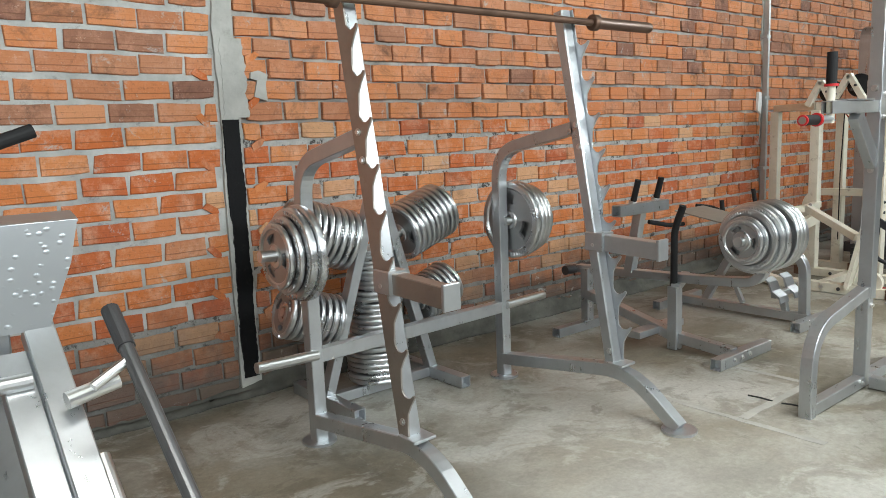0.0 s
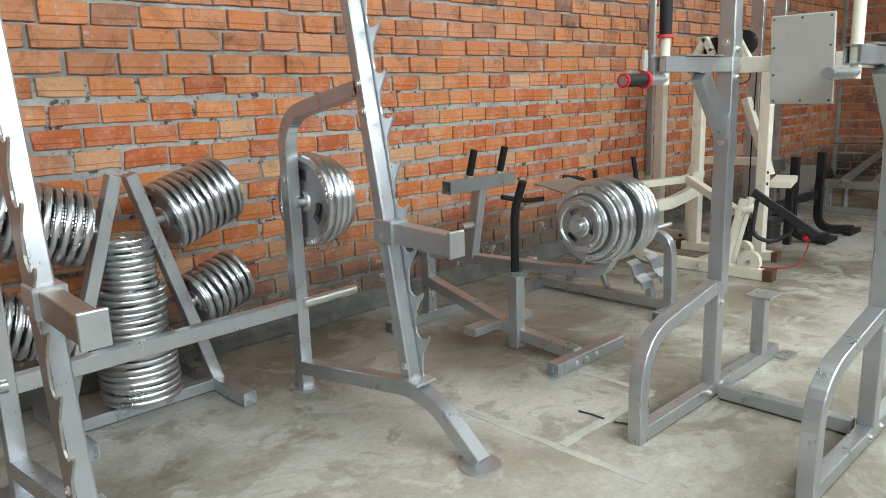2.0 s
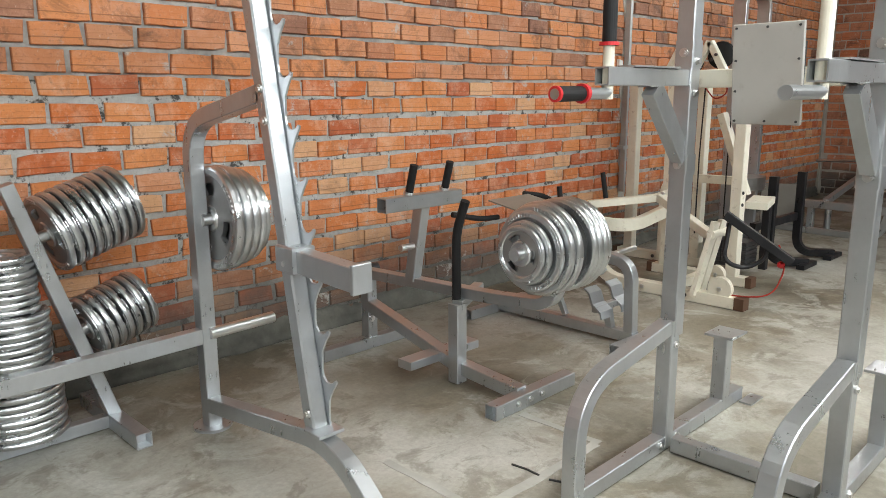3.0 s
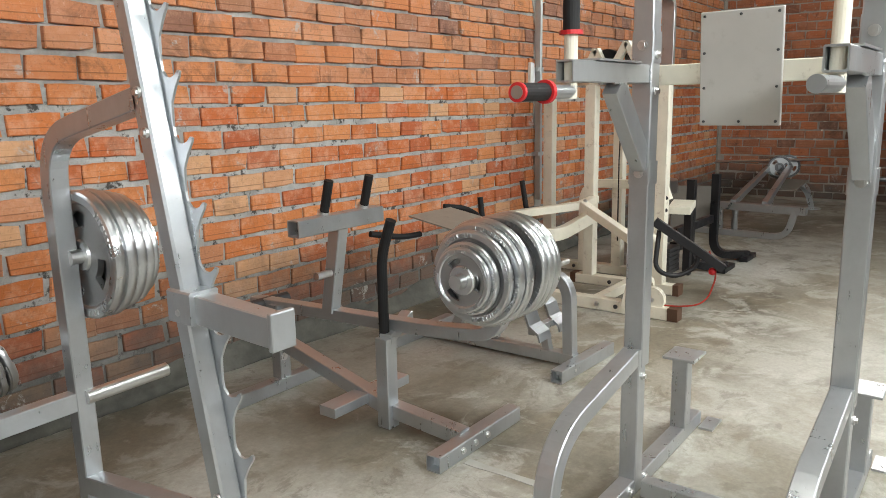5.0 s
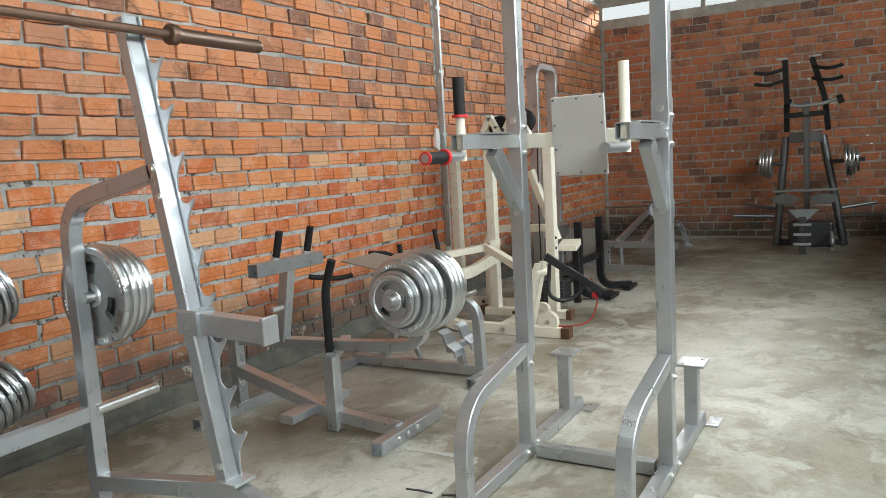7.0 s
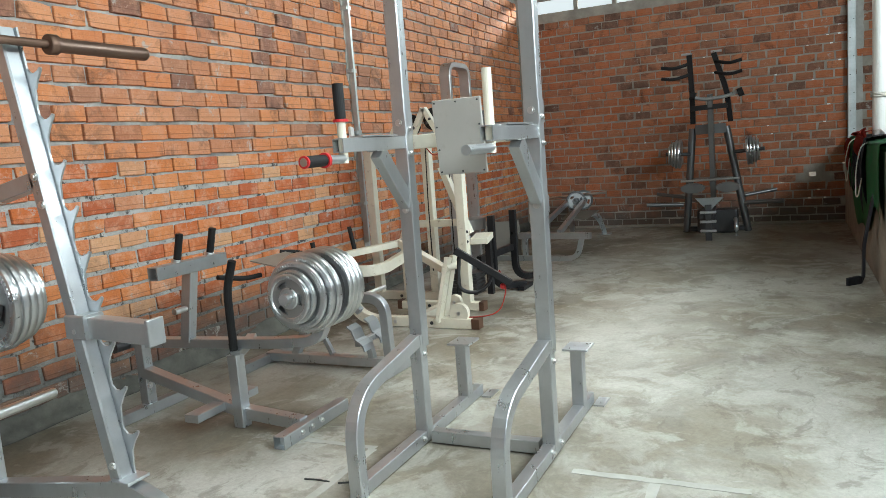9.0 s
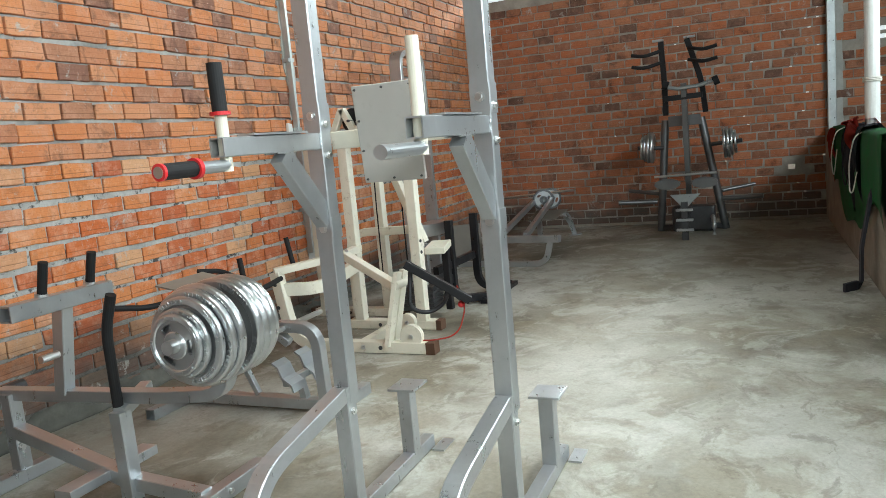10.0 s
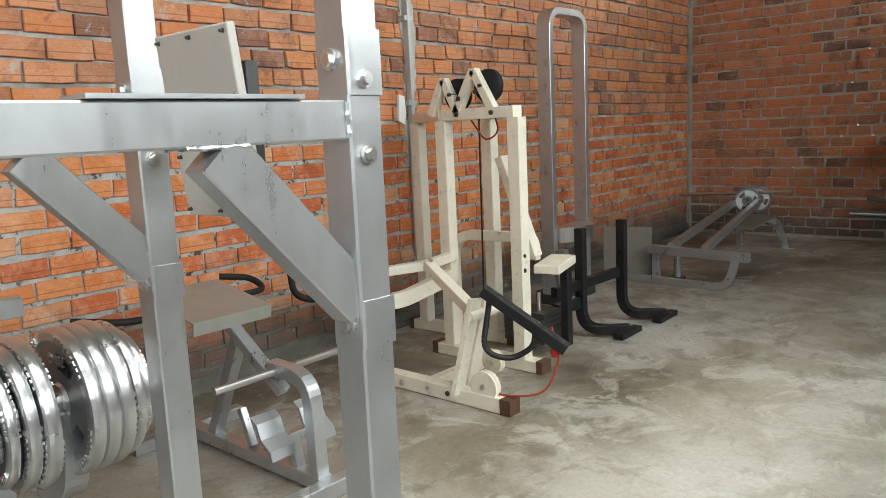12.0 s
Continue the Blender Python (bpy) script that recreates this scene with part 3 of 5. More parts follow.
# ---- barbell plates ----
def plate_mesh(name, r, thick, n=48):
    """Cast plate: hub, three grip slots in a thinner web, raised rim, rings on the face."""
    radii = [0.026, 0.045, 0.050, r * 0.44 if r > 0.13 else r * 0.5, r * 0.68, r * 0.80, r * 0.84, r * 0.945, r * 0.985, r]
    half = [thick * 0.5, thick * 0.5, thick * 0.28, thick * 0.28, thick * 0.28, thick * 0.28, thick * 0.5, thick * 0.5, thick * 0.40, thick * 0.18]
    bm = bmesh.new()
    slot = lambda i, k: r > 0.08 and i in (3,) and (k % (n // 3)) in range(4, n // 3 - 6)
    grid = {}
    for side in (-1, 1):
        for i, (q, h) in enumerate(zip(radii, half)):
            for k in range(n):
                a = 2 * math.pi * k / n
                grid[side, i, k] = bm.verts.new((side * h, q * math.cos(a), q * math.sin(a)))
    for i in range(len(radii) - 1):
        for k in range(n):
            m = (k + 1) % n
            if slot(i, k):
                for i2, k2, a, b in ((i - 1, k, (i, k), (i, m)), (i + 1, k, (i + 1, k), (i + 1, m)), (i, (k - 1) % n, (i, k), (i + 1, k)), (i, m, (i, m), (i + 1, m))):
                    if not slot(i2, k2):
                        bm.faces.new((grid[-1, *a], grid[-1, *b], grid[1, *b], grid[1, *a]))
                continue
            for side in (-1, 1):
                f = bm.faces.new((grid[side, i, k], grid[side, i, m], grid[side, i + 1, m], grid[side, i + 1, k]))
                f.material_index = 1 if 2 <= i <= 4 else 0
    for i in (0, len(radii) - 1):
        for k in range(n):
            m = (k + 1) % n
            bm.faces.new((grid[-1, i, k], grid[-1, i, m], grid[1, i, m], grid[1, i, k])).smooth = True
    # raised marks round the face, near the rim
    for side in (-1, 1):
        for base in (0.2, 1.75, 3.3, 4.9):
            for k in range(9):
                a = base + k * 0.10
                w = 0.0045 if k % 3 else 0.0065
                ra, rb = r * 0.865, r * 0.945
                ps = [(ra, a - w / r), (ra, a + w / r), (rb, a + w / r), (rb, a - w / r)]
                lo = [bm.verts.new((side * thick * 0.49, q * math.cos(b), q * math.sin(b))) for q, b in ps]
                hi = [bm.verts.new((side * (thick * 0.5 + 0.004), q * math.cos(b), q * math.sin(b))) for q, b in ps]
                bm.faces.new(hi)
                for j in range(4):
                    bm.faces.new((lo[j], lo[(j + 1) % 4], hi[(j + 1) % 4], hi[j]))
    me = mesh_of(name, bm, PLATE_FACE)
    me.materials.append(PLATE_WEB)
    return me


PLATES = {d: plate_mesh("weight_plate", d / 2, t) for d, t in ((0.40, 0.036), (0.38, 0.036), (0.36, 0.030), (0.32, 0.024), (0.30, 0.024), (0.27, 0.022), (0.25, 0.022), (0.22, 0.020), (0.18, 0.020))}


def letters(text, size, m, parent, material, depth=0.0015):
    cu = bpy.data.curves.new("lettering", 'FONT')
    cu.body, cu.size, cu.extrude, cu.align_x, cu.align_y = text, size, depth, 'CENTER', 'CENTER'
    tmp = bpy.data.objects.new("lettering", cu)
    scene.collection.objects.link(tmp)
    me = bpy.data.meshes.new_from_object(tmp.evaluated_get(bpy.context.evaluated_depsgraph_get()))
    bpy.data.objects.remove(tmp)
    bpy.data.curves.remove(cu)
    me.materials.append(material)
    ob = new("lettering", me)
    ob.parent = parent
    ob.matrix_basis = m
    return ob


plate_rng = random.Random(8)


def weight(d, m, label, group, mark=""):
    ob = new("weight_plate", PLATES[d])
    ob.matrix_world = m @ pose(0, 0, 0, plate_rng.uniform(0, 360), 0, 0)
    tagged(ob, label, "weight plate", group)
    if mark:
        for s in (-1, 1):
            thick = 0.28 * 0.036
            ob_face = pose(s * (thick + 0.001), 0, -d * 0.29, 90, 0, 90 * s)
            letters(mark, d * 0.1, ob_face, ob, CHROME)
    return ob


def frame_along(at, way):
    """A pose whose x axis points along way."""
    return Matrix.Translation(at) @ Vector(way).to_track_quat('X', 'Z').to_matrix().to_4x4()


# ---- squat rack with its barbell ----
RX = {'a': (1.49, 2.72), 'b': (2.66, 2.77)}
rack = thing("squat_rack", (2.08, 2.3, 0), "silver-grey steel squat rack with stepped notched uprights", "squat rack")
rack_at = Vector((2.08, 2.3, 0))
TOP, FOOT = (2.315, 1.83), (2.03, 0.235)
lean = (Vector((0, *TOP)) - Vector((0, *FOOT)))
run = lean.normalized()
front = Vector((0, -run.z, run.y))


def rel(p, o):
    return Vector(p) - o


def rack_side(x, yb, warm):
    o = rack_at
    m = STEEL
    part("back_post", tube(rounded([rel((x, yb, 0.012), o), rel((x, yb, 1.20), o), rel((x, 2.25, 1.305), o)], 0.15, 8), rect(0.058, 0.058), (1, 0, 0)), m, rack)
    part("base_tube", tube(rounded([rel((x, yb, 0.10), o), rel((x, 1.95, 0.215), o), rel((x, 1.70, 0.015), o)], 0.16, 8), rect(0.06, 0.06), (1, 0, 0)), m, rack)
    for y in (yb, 1.70):
        part("foot_disc", plate_slab(disc(0.075, 24), 'z', 0.0, 0.012), m, rack).location = rel((x, y, 0), o)
    s0 = Vector((x, *FOOT)) - o
    part("upright", tube([s0 - front * 0.015, s0 - front * 0.015 + lean], rect(0.056, 0.058, 0.006), (1, 0, 0)), STEEL, rack)
    # notched cheek plate on the outer face of the upright
    pitch, count = 0.163, 9
    outline = [(-0.038, 0.0), (0.020, 0.0)]
    length = lean.length
    for k in range(count + 1):
        s = 0.03 + k * pitch
        if s + pitch * 0.9 > length:
            break
        outline += [(0.022, s), (0.036, s + pitch * 0.36), (0.062, s + pitch * 0.56), (0.086, s + pitch * 0.70), (0.092, s + pitch * 0.76), (0.084, s + pitch * 0.79),
                    (0.070, s + pitch * 0.735), (0.050, s + pitch * 0.715), (0.034, s + pitch * 0.75), (0.022, s + pitch * 0.86)]
    outline += [(0.024, length), (-0.038, length)]
    q = plate_slab(outline, 'x', *((-0.0355, -0.0285) if warm else (0.0285, 0.0355)))
    for v in q.verts:
        v.co = s0 + Vector((v.co.x, 0, 0)) + front * v.co.y + run * v.co.z
    # near side's plate and arm carry the painted brown reflection
    part("notched_plate", q, STEEL_WARM if warm else STEEL, rack)
    bolts(rack, [s0 + run * s + Vector((-0.037, 0, 0)) for s in (0.06, 0.55, 1.0, 1.1)], (-1, 0, 0), 0.009)
    # safety arm with sleeve and end lip
    part("safety_arm", tube([rel((x, 2.16, 0.79), o), rel((x, 1.80, 0.775), o)], rect(0.055, 0.075)), STEEL_WARM if warm else STEEL, rack)
    part("arm_sleeve", tube([rel((x, 2.17, 0.79), o), rel((x, 2.075, 0.79), o)], rect(0.085, 0.085)), STEEL, rack)
    part("end_lip", box(-0.036, 0.036, -0.008, 0.008, -0.042, 0.050, 0.004), STEEL, rack).location = rel((x, 1.79, 0.775), o)
    part("foot_plate", box(-0.05, 0.05, -0.05, 0.05, -0.006, 0.006, 0.003), STEEL, rack).location = rel((x, 2.01, 0.238), o)


rack_side(*RX['a'], True)
rack_side(*RX['b'], False)
part("link_tube", tube([rel((1.49, 2.72, 0.385), rack_at), rel((2.66, 2.77, 0.385), rack_at)], rect(0.05, 0.06)), STEEL, rack)
for (x, yb), s in ((RX['a'], -1), (RX['b'], 1)):
    for z, length in ((0.395, 0.25), (0.84, 0.20 if s < 0 else 0.20)):
        part("storage_peg", tube([rel((x, yb - 0.03, z), rack_at), rel((x + s * (0.03 + length), yb - 0.035, z + 0.008), rack_at)], disc(0.023, 18)), CHROME, rack)
for d, x in ((0.40, 1.442), (0.38, 1.403), (0.32, 1.367), (0.27, 1.336)):
    weight(d, pose(x, RX['a'][1] - 0.032, 0.84), "round silver weight plate on the squat rack's storage peg", "plates on the squat rack", "20KG" if d == 0.40 else "")
for d, x in ((0.40, 2.712), (0.40, 2.750), (0.38, 2.788), (0.36, 2.822), (0.32, 2.851)):
    weight(d, pose(x, RX['b'][1] - 0.030, 0.842), "round silver weight plate on the squat rack's storage peg", "plates on the squat rack", "20KG" if d == 0.40 else "")

barbell = thing("barbell", (2.08, 2.235, 1.775), "brown worn steel barbell resting across the squat rack", "barbell")
part("shaft", tube([(-0.68, 0, 0), (0.68, 0, 0)], disc(0.015, 14)), BAR_RUST, barbell)
for s in (-1, 1):
    q = turned([(0.675, 0.03), (0.68, 0.036), (0.71, 0.036), (0.715, 0.026), (1.11, 0.026), (1.12, 0.022)], 22)
    for v in q.verts:
        v.co.x *= s
    part("sleeve", q, BAR_RUST, barbell)

# ---- plate tree ----
tree_at = Vector((2.06, 3.05, 0))
tree = thing("plate_tree", tree_at, "silver-grey steel A-frame plate tree loaded with weight plates", "plate rack")
for s, fx in ((-1, -0.325), (1, 0.325)):
    part("leg", tube([(fx, 0.01, 0.05), (s * 0.03, -0.02, 1.0)], rect(0.05, 0.06), (0, 1, 0)), STEEL, tree)
    part("foot", tube([(fx, -0.28, 0.032), (fx, 0.30, 0.032)], rect(0.06, 0.06), (0, 0, 1), 0.05), STEEL, tree)
part("cross_tube", tube([(-0.33, 0.01, 0.032), (0.33, 0.01, 0.032)], rect(0.05, 0.05)), STEEL, tree)
part("centre_peg", tube([(0.0, 0.03, 0.05), (0.0, 0.03, 0.735)], disc(0.022, 16), (1, 0, 0)), CHROME, tree)
for s in (-1, 1):
    for z, n, d, base in ((0.79, 9, 0.30, 0.115), (0.41, 7, 0.25, 0.215)):
        way = Vector((s * 0.95, 0.10, 0.30)).normalized()
        start = Vector((s * base, 0.01, z))
        part("horn", tube([start, start + way * (0.06 + n * 0.037)], disc(0.022, 16)), CHROME, tree)
        for k in range(n + (1 if s < 0 and n == 7 else 0)):
            weight(d, frame_along(tree_at + start + way * (0.055 + k * 0.036), way), "round silver weight plate hung on a horn of the plate tree", "plates on the plate tree")
z = 0.072
for k in range(25):
    d = 0.32 if k < 9 else (0.27 if k < 17 else 0.22)
    thick = {0.32: 0.026, 0.27: 0.0255, 0.22: 0.024}[d]
    m = Matrix.Translation(tree_at + Vector((plate_rng.uniform(-0.004, 0.004), 0.03 + plate_rng.uniform(-0.003, 0.003), z + thick / 2))) @ pose(0, 0, 0, 0, 90 + plate_rng.uniform(-1.2, 1.2), 0)
    weight(d, m, "round silver weight plate stacked flat on the plate tree", "plates on the plate tree")
    z += thick + 0.002

# ---- dip and leg-raise station ----
dip_at = Vector((3.752, 1.10, 0))
dip = thing("dip_station", dip_at, "tall silver-grey steel dip and leg-raise station with a grey back plate", "dip station")
UP = 0.028
for s, y in ((1, 0.297), (-1, -0.297)):
    part("post_lower", tube([(0, y, 0.02), (0, y, 0.50)], rect(0.058, 0.058), (1, 0, 0)), STEEL, dip)
    part("post", tube([(0.020, y, 0.44), (UP + 0.004, y, 2.45)], rect(0.062, 0.062), (1, 0, 0)), STEEL, dip)
    part("post_sleeve", tube([(UP - 0.002, y, 1.02), (UP, y, 1.09)], rect(0.067, 0.067), (1, 0, 0)), STEEL, dip)
    part("post_sleeve", tube([(UP, y, 1.38), (UP, y, 1.47)], rect(0.067, 0.067), (1, 0, 0)), STEEL, dip)
    part("front_leg", tube(rounded([(-0.57, y, 0.0), (-0.57, y, 0.385), (-0.03, y, 0.475)], 0.20, 10), rect(0.055, 0.055), (0, 1, 0)), STEEL, dip)
    part("base_rail", tube([(-0.57, y, 0.032), (0.64, y, 0.032)], rect(0.052, 0.055)), STEEL, dip)
    part("step_post", tube([(0.47, y, 0.05), (0.47, y, 0.325)], rect(0.058, 0.058), (1, 0, 0)), STEEL, dip)
    part("step_plate", box(0.42, 0.56, y - 0.06, y + 0.06, 0.325, 0.336, 0.003), STEEL, dip)
    part("floor_tab", box(0.60, 0.72, y - 0.085, y - 0.03, 0.0, 0.008), STEEL, dip)
    part("arm", tube([(UP - 0.028, y, 1.347), (-0.492, y, 1.347)], rect(0.048, 0.054), (0, 0, 1), 0.05), STEEL, dip)
    part("arm_plate", box(-0.36, -0.08, y - 0.03, y + 0.03, 1.3755, 1.381), STEEL, dip)
    part("brace", tube([(-0.205, y, 1.315), (UP - 0.02, y, 1.085)], rect(0.070, 0.044), (0, 1, 0)), STEEL, dip)
    part("upright_handle", tube([(-0.459, y, 1.28), (-0.459, y, 1.565)], disc(0.017, 18), (1, 0, 0)), IVORY, dip, "cream-painted upright handle")
    part("handle", tube(rounded([(-0.459, y, 1.312), (-0.459, y, 1.299), (-0.477, y, 1.297), (-0.690, y - 0.005, 1.296)], 0.03, 6), disc(0.017, 18), (0, 1, 0)), STEEL, dip)
    if s > 0:
        part("grip", tube([(-0.459, y, 1.44), (-0.459, y, 1.575)], disc(0.021, 20), (1, 0, 0)), BLACK, dip, "black rubber grip")
        part("grip", tube([(-0.592, y - 0.002, 1.297), (-0.722, y - 0.006, 1.296)], disc(0.021, 20)), BLACK, dip, "black rubber grip")
        for a, b, r in (((-0.459, y, 1.434), (-0.459, y, 1.444), 0.029), ((-0.583, y - 0.002, 1.297), (-0.597, y - 0.002, 1.297), 0.028), ((-0.716, y - 0.006, 1.296), (-0.725, y - 0.006, 1.296), 0.022)):
            part("grip_ring", tube([a, b], disc(r, 20), (0.2, 1, 0.3)), RED, dip, "red plastic ring")
        part("end_cap", tube([(-0.722, y - 0.006, 1.296), (-0.727, y - 0.006, 1.296)], disc(0.015, 18)), STEEL_WARM, dip, "pale metal end cap")
    bolts(dip, [(-0.032, y, 0.465), (UP - 0.036, y, 1.055), (UP - 0.036, y, 1.43)], (-1, 0, 0), 0.010)
    bolts(dip, [(0.0, y - 0.033, 0.41), (UP - 0.006, y - 0.036, 1.298), (UP - 0.006, y - 0.036, 1.402)], (0, -1, 0), 0.0085)
    bolts(dip, [(0.06, y - 0.03, 0.035), (-0.06, y - 0.03, 0.035)], (0, -1, 0), 0.009)
part("cross_rail", tube([(0, -0.25, 0.034), (0, 0.25, 0.034)], rect(0.05, 0.055)), STEEL, dip)
part("cross_bar", tube([(UP + 0.075, -0.25, 1.345), (UP + 0.075, 0.28, 1.345)], rect(0.045, 0.06)), IVORY, dip, "cream-painted cross bar")
part("top_bar", tube([(UP, -0.25, 2.40), (UP, 0.25, 2.40)], disc(0.018, 14)), STEEL, dip)
for s in (-1, 1):
    part("gusset", plate_slab([(s * 0.245, 2.06), (s * 0.245, 2.38), (s * 0.10, 2.38)], 'x', UP - 0.004, UP + 0.004), STEEL, dip)
back = part("back_plate", box(-0.008, 0.008, -0.108, 0.108, -0.155, 0.155, 0.003), PAD, dip, "grey painted back plate with screws")
back.matrix_basis = pose(-0.005, 0.016, 1.352, 0, -6, 0)
for sy in (-0.096, 0.0, 0.096):
    for zz in ((-0.143, -0.05, 0.045, 0.143) if sy else (-0.143, 0.143)):
        part("screw", bolt((-0.006, sy, zz), (-1, 0, 0), 0.0026), DARK_STEEL, back)
part("plate_bracket", box(0.004, 0.028, -0.085, -0.045, 1.27, 1.45, 0.002), DARK_STEEL, dip)
part("bracket_arm", tube([(UP + 0.07, 0.01, 1.345), (0.008, 0.01, 1.345)], rect(0.04, 0.05)), STEEL, dip)
weld_rng = random.Random(77)


def weld(parent, a, b, r=0.004):
    """A lumpy weld bead along a joint."""
    a, b = Vector(a), Vector(b)
    n = max(3, int((b - a).length / 0.006))
    pts = [a.lerp(b, k / n) + Vector([weld_rng.uniform(-0.0012, 0.0012) for _ in range(3)]) for k in range(n + 1)]
    part("weld_bead", tube(pts, disc(r, 7), (0.31, 0.52, 0.79)), STEEL, parent)


for y in (0.297, -0.297):
    for s in (-1, 1):
        weld(dip, (-0.250, y + s * 0.02, 1.320), (-0.165, y + s * 0.02, 1.320))
        weld(dip, (UP - 0.033, y + s * 0.02, 1.055), (UP - 0.033, y + s * 0.02, 1.12))
        weld(dip, (UP - 0.033, y + s * 0.026, 1.322), (UP - 0.033, y + s * 0.026, 1.372))
    weld(dip, (UP - 0.033, y - 0.02, 1.052), (UP - 0.033, y + 0.02, 1.052))

# ---- lever row machine with its loaded plates ----
row_at = Vector((3.73, 2.5, 0))
row = thing("lever_row_machine", row_at, "silver-grey steel lever row machine with black grips", "row machine")
o = row_at
part("front_foot", tube([rel((3.48, 2.01, 0.032), o), rel((4.02, 2.01, 0.032), o)], rect(0.062, 0.062), (0, 0, 1), 0.04), STEEL, row)
part("back_foot", tube([rel((3.40, 3.06, 0.03), o), rel((3.96, 3.06, 0.03), o)], rect(0.06, 0.058), (0, 0, 1), 0.04), STEEL, row)
part("spine", tube([rel((3.70, 2.03, 0.045), o), rel((3.70, 2.40, 0.075), o), rel((3.72, 3.07, 0.235), o)], rect(0.06, 0.06)), STEEL, row)
part("front_post", tube([rel((3.68, 2.39, 0.005), o), rel((3.68, 2.39, 0.375), o)], rect(0.062, 0.062), (1, 0, 0)), STEEL, row)
part("back_post", tube([rel((3.72, 3.07, 0.05), o), rel((3.72, 3.07, 0.40), o)], rect(0.06, 0.06), (1, 0, 0)), STEEL, row)
part("foot_rest", tube([rel((3.48, 2.53, 0.10), o), rel((3.93, 2.53, 0.10), o)], rect(0.085, 0.04)), STEEL, row)
part("post_cap", tube([rel((3.67, 2.38, 0.37), o), rel((3.90, 2.46, 0.40), o)], rect(0.05, 0.045)), STEEL, row)
part("lever", tube(rounded([rel((3.74, 3.25, 0.385), o), rel((3.74, 2.20, 0.425), o), rel((3.755, 1.895, 0.45), o), rel((3.755, 1.89, 0.68), o)], 0.14, 8), rect(0.05, 0.06), (1, 0, 0)), STEEL, row)
part("pivot", tube([rel((3.62, 3.17, 0.385), o), rel((3.86, 3.17, 0.385), o)], disc(0.03, 18)), DARK_STEEL, row)
part("knob", tube([rel((3.60, 2.68, 0.60), o), rel((3.68, 2.68, 0.60), o)], disc(0.016, 14)), CHROME, row)
part("sleeve", tube([rel((3.485, 1.905, 0.70), o), rel((3.99, 1.905, 0.70), o)], disc(0.025, 20)), CHROME, row)
part("grip_bar", tube(rounded([rel((3.685, 2.40, 0.27), o), rel((3.685, 2.40, 0.70), o), rel((3.685, 2.345, 0.84), o)], 0.06), disc(0.016, 14), (1, 0, 0)), STEEL, row)
part("grip_sleeve", tube(rounded([rel((3.685, 2.40, 0.37), o), rel((3.685, 2.40, 0.70), o), rel((3.685, 2.345, 0.845), o)], 0.06), disc(0.0205, 16), (1, 0, 0)), BLACK, row, "black rubber grip")
part("pad_post", tube([rel((3.73, 2.74, 0.42), o), rel((3.72, 2.66, 0.79), o)], rect(0.06, 0.055), (1, 0, 0)), STEEL, row)
part("pad_bar", tube([rel((3.45, 2.63, 0.82), o), rel((3.93, 2.63, 0.82), o)], rect(0.062, 0.065), (0, 0, 1), 0.05), STEEL, row)
for x in (3.62, 3.85):
    part("hand_grip", tube([rel((x, 2.64, 0.845), o), rel((x, 2.60, 0.99), o)], disc(0.0185, 16), (1, 0, 0)), BLACK, row, "black rubber hand grip")
    part("grip_collar", tube([rel((x, 2.645, 0.845), o), rel((x, 2.638, 0.868), o)], disc(0.024, 16), (1, 0, 0)), CHROME, row)
bolts(row, [rel((x, 1.978, 0.035), o) for x in (3.62, 3.70, 3.78)], (0, -1, 0), 0.009)
bolts(row, [rel((3.69, 2.356, 0.08), o), rel((3.71, 3.037, 0.16), o)], (0, -1, 0), 0.012)
for d, x in ((0.22, 3.540), (0.25, 3.566), (0.32, 3.596), (0.36, 3.632), (0.38, 3.670), (0.38, 3.77), (0.38, 3.807), (0.38, 3.844), (0.36, 3.880), (0.30, 3.914)):
    weight(d, pose(x - 0.01, 1.905, 0.70), "round silver weight plate loaded on the lever row machine", "plates on the row machine", "20KG" if d >= 0.38 else "")

# ---- back extension bench ----
ext_at = Vector((4.68, 2.5, 0))
ext = thing("back_extension_bench", ext_at, "silver-grey steel back extension bench with a bare metal hip plate", "exercise bench")
o = ext_at
part("front_foot", tube([rel((4.46, 2.05, 0.032), o), rel((4.98, 2.03, 0.032), o)], rect(0.062, 0.062), (0, 0, 1), 0.04), STEEL, ext)
part("back_foot", tube([rel((4.42, 3.02, 0.03), o), rel((4.96, 3.02, 0.03), o)], rect(0.06, 0.058), (0, 0, 1), 0.04), STEEL, ext)
part("spine", tube([rel((4.69, 2.07, 0.045), o), rel((4.69, 3.02, 0.045), o)], rect(0.06, 0.055)), STEEL, ext)
part("arch", tube(rounded([rel((4.69, 2.10, 0.06), o), rel((4.69, 2.11, 0.445), o), rel((4.69, 2.34, 0.45), o)], 0.20, 10), rect(0.055, 0.055), (1, 0, 0)), STEEL, ext)
part("roller", tube([rel((4.40, 2.29, 0.445), o), rel((5.02, 2.29, 0.445), o)], disc(0.015, 14)), CHROME, ext)
for x in (4.60, 4.80):
    q = plate_slab([(-0.09, -0.012), (-0.06, 0.012), (0.0, 0.012), (0.05, 0.045), (0.09, 0.045), (0.09, 0.036), (0.055, 0.036), (0.005, 0.0), (-0.06, 0.0), (-0.085, -0.02)], 'x', -0.055, 0.055)
    part("foot_plate", q, TREAD, ext).matrix_basis = pose(*rel((x, 2.25, 0.21), o), 35, 0, 0)
part("plate_support", tube([rel((4.56, 2.24, 0.19), o), rel((4.84, 2.24, 0.19), o)], rect(0.035, 0.035)), STEEL, ext)
part("support_post", tube([rel((4.69, 2.22, 0.06), o), rel((4.69, 2.25, 0.20), o)], rect(0.04, 0.04), (1, 0, 0)), STEEL, ext)
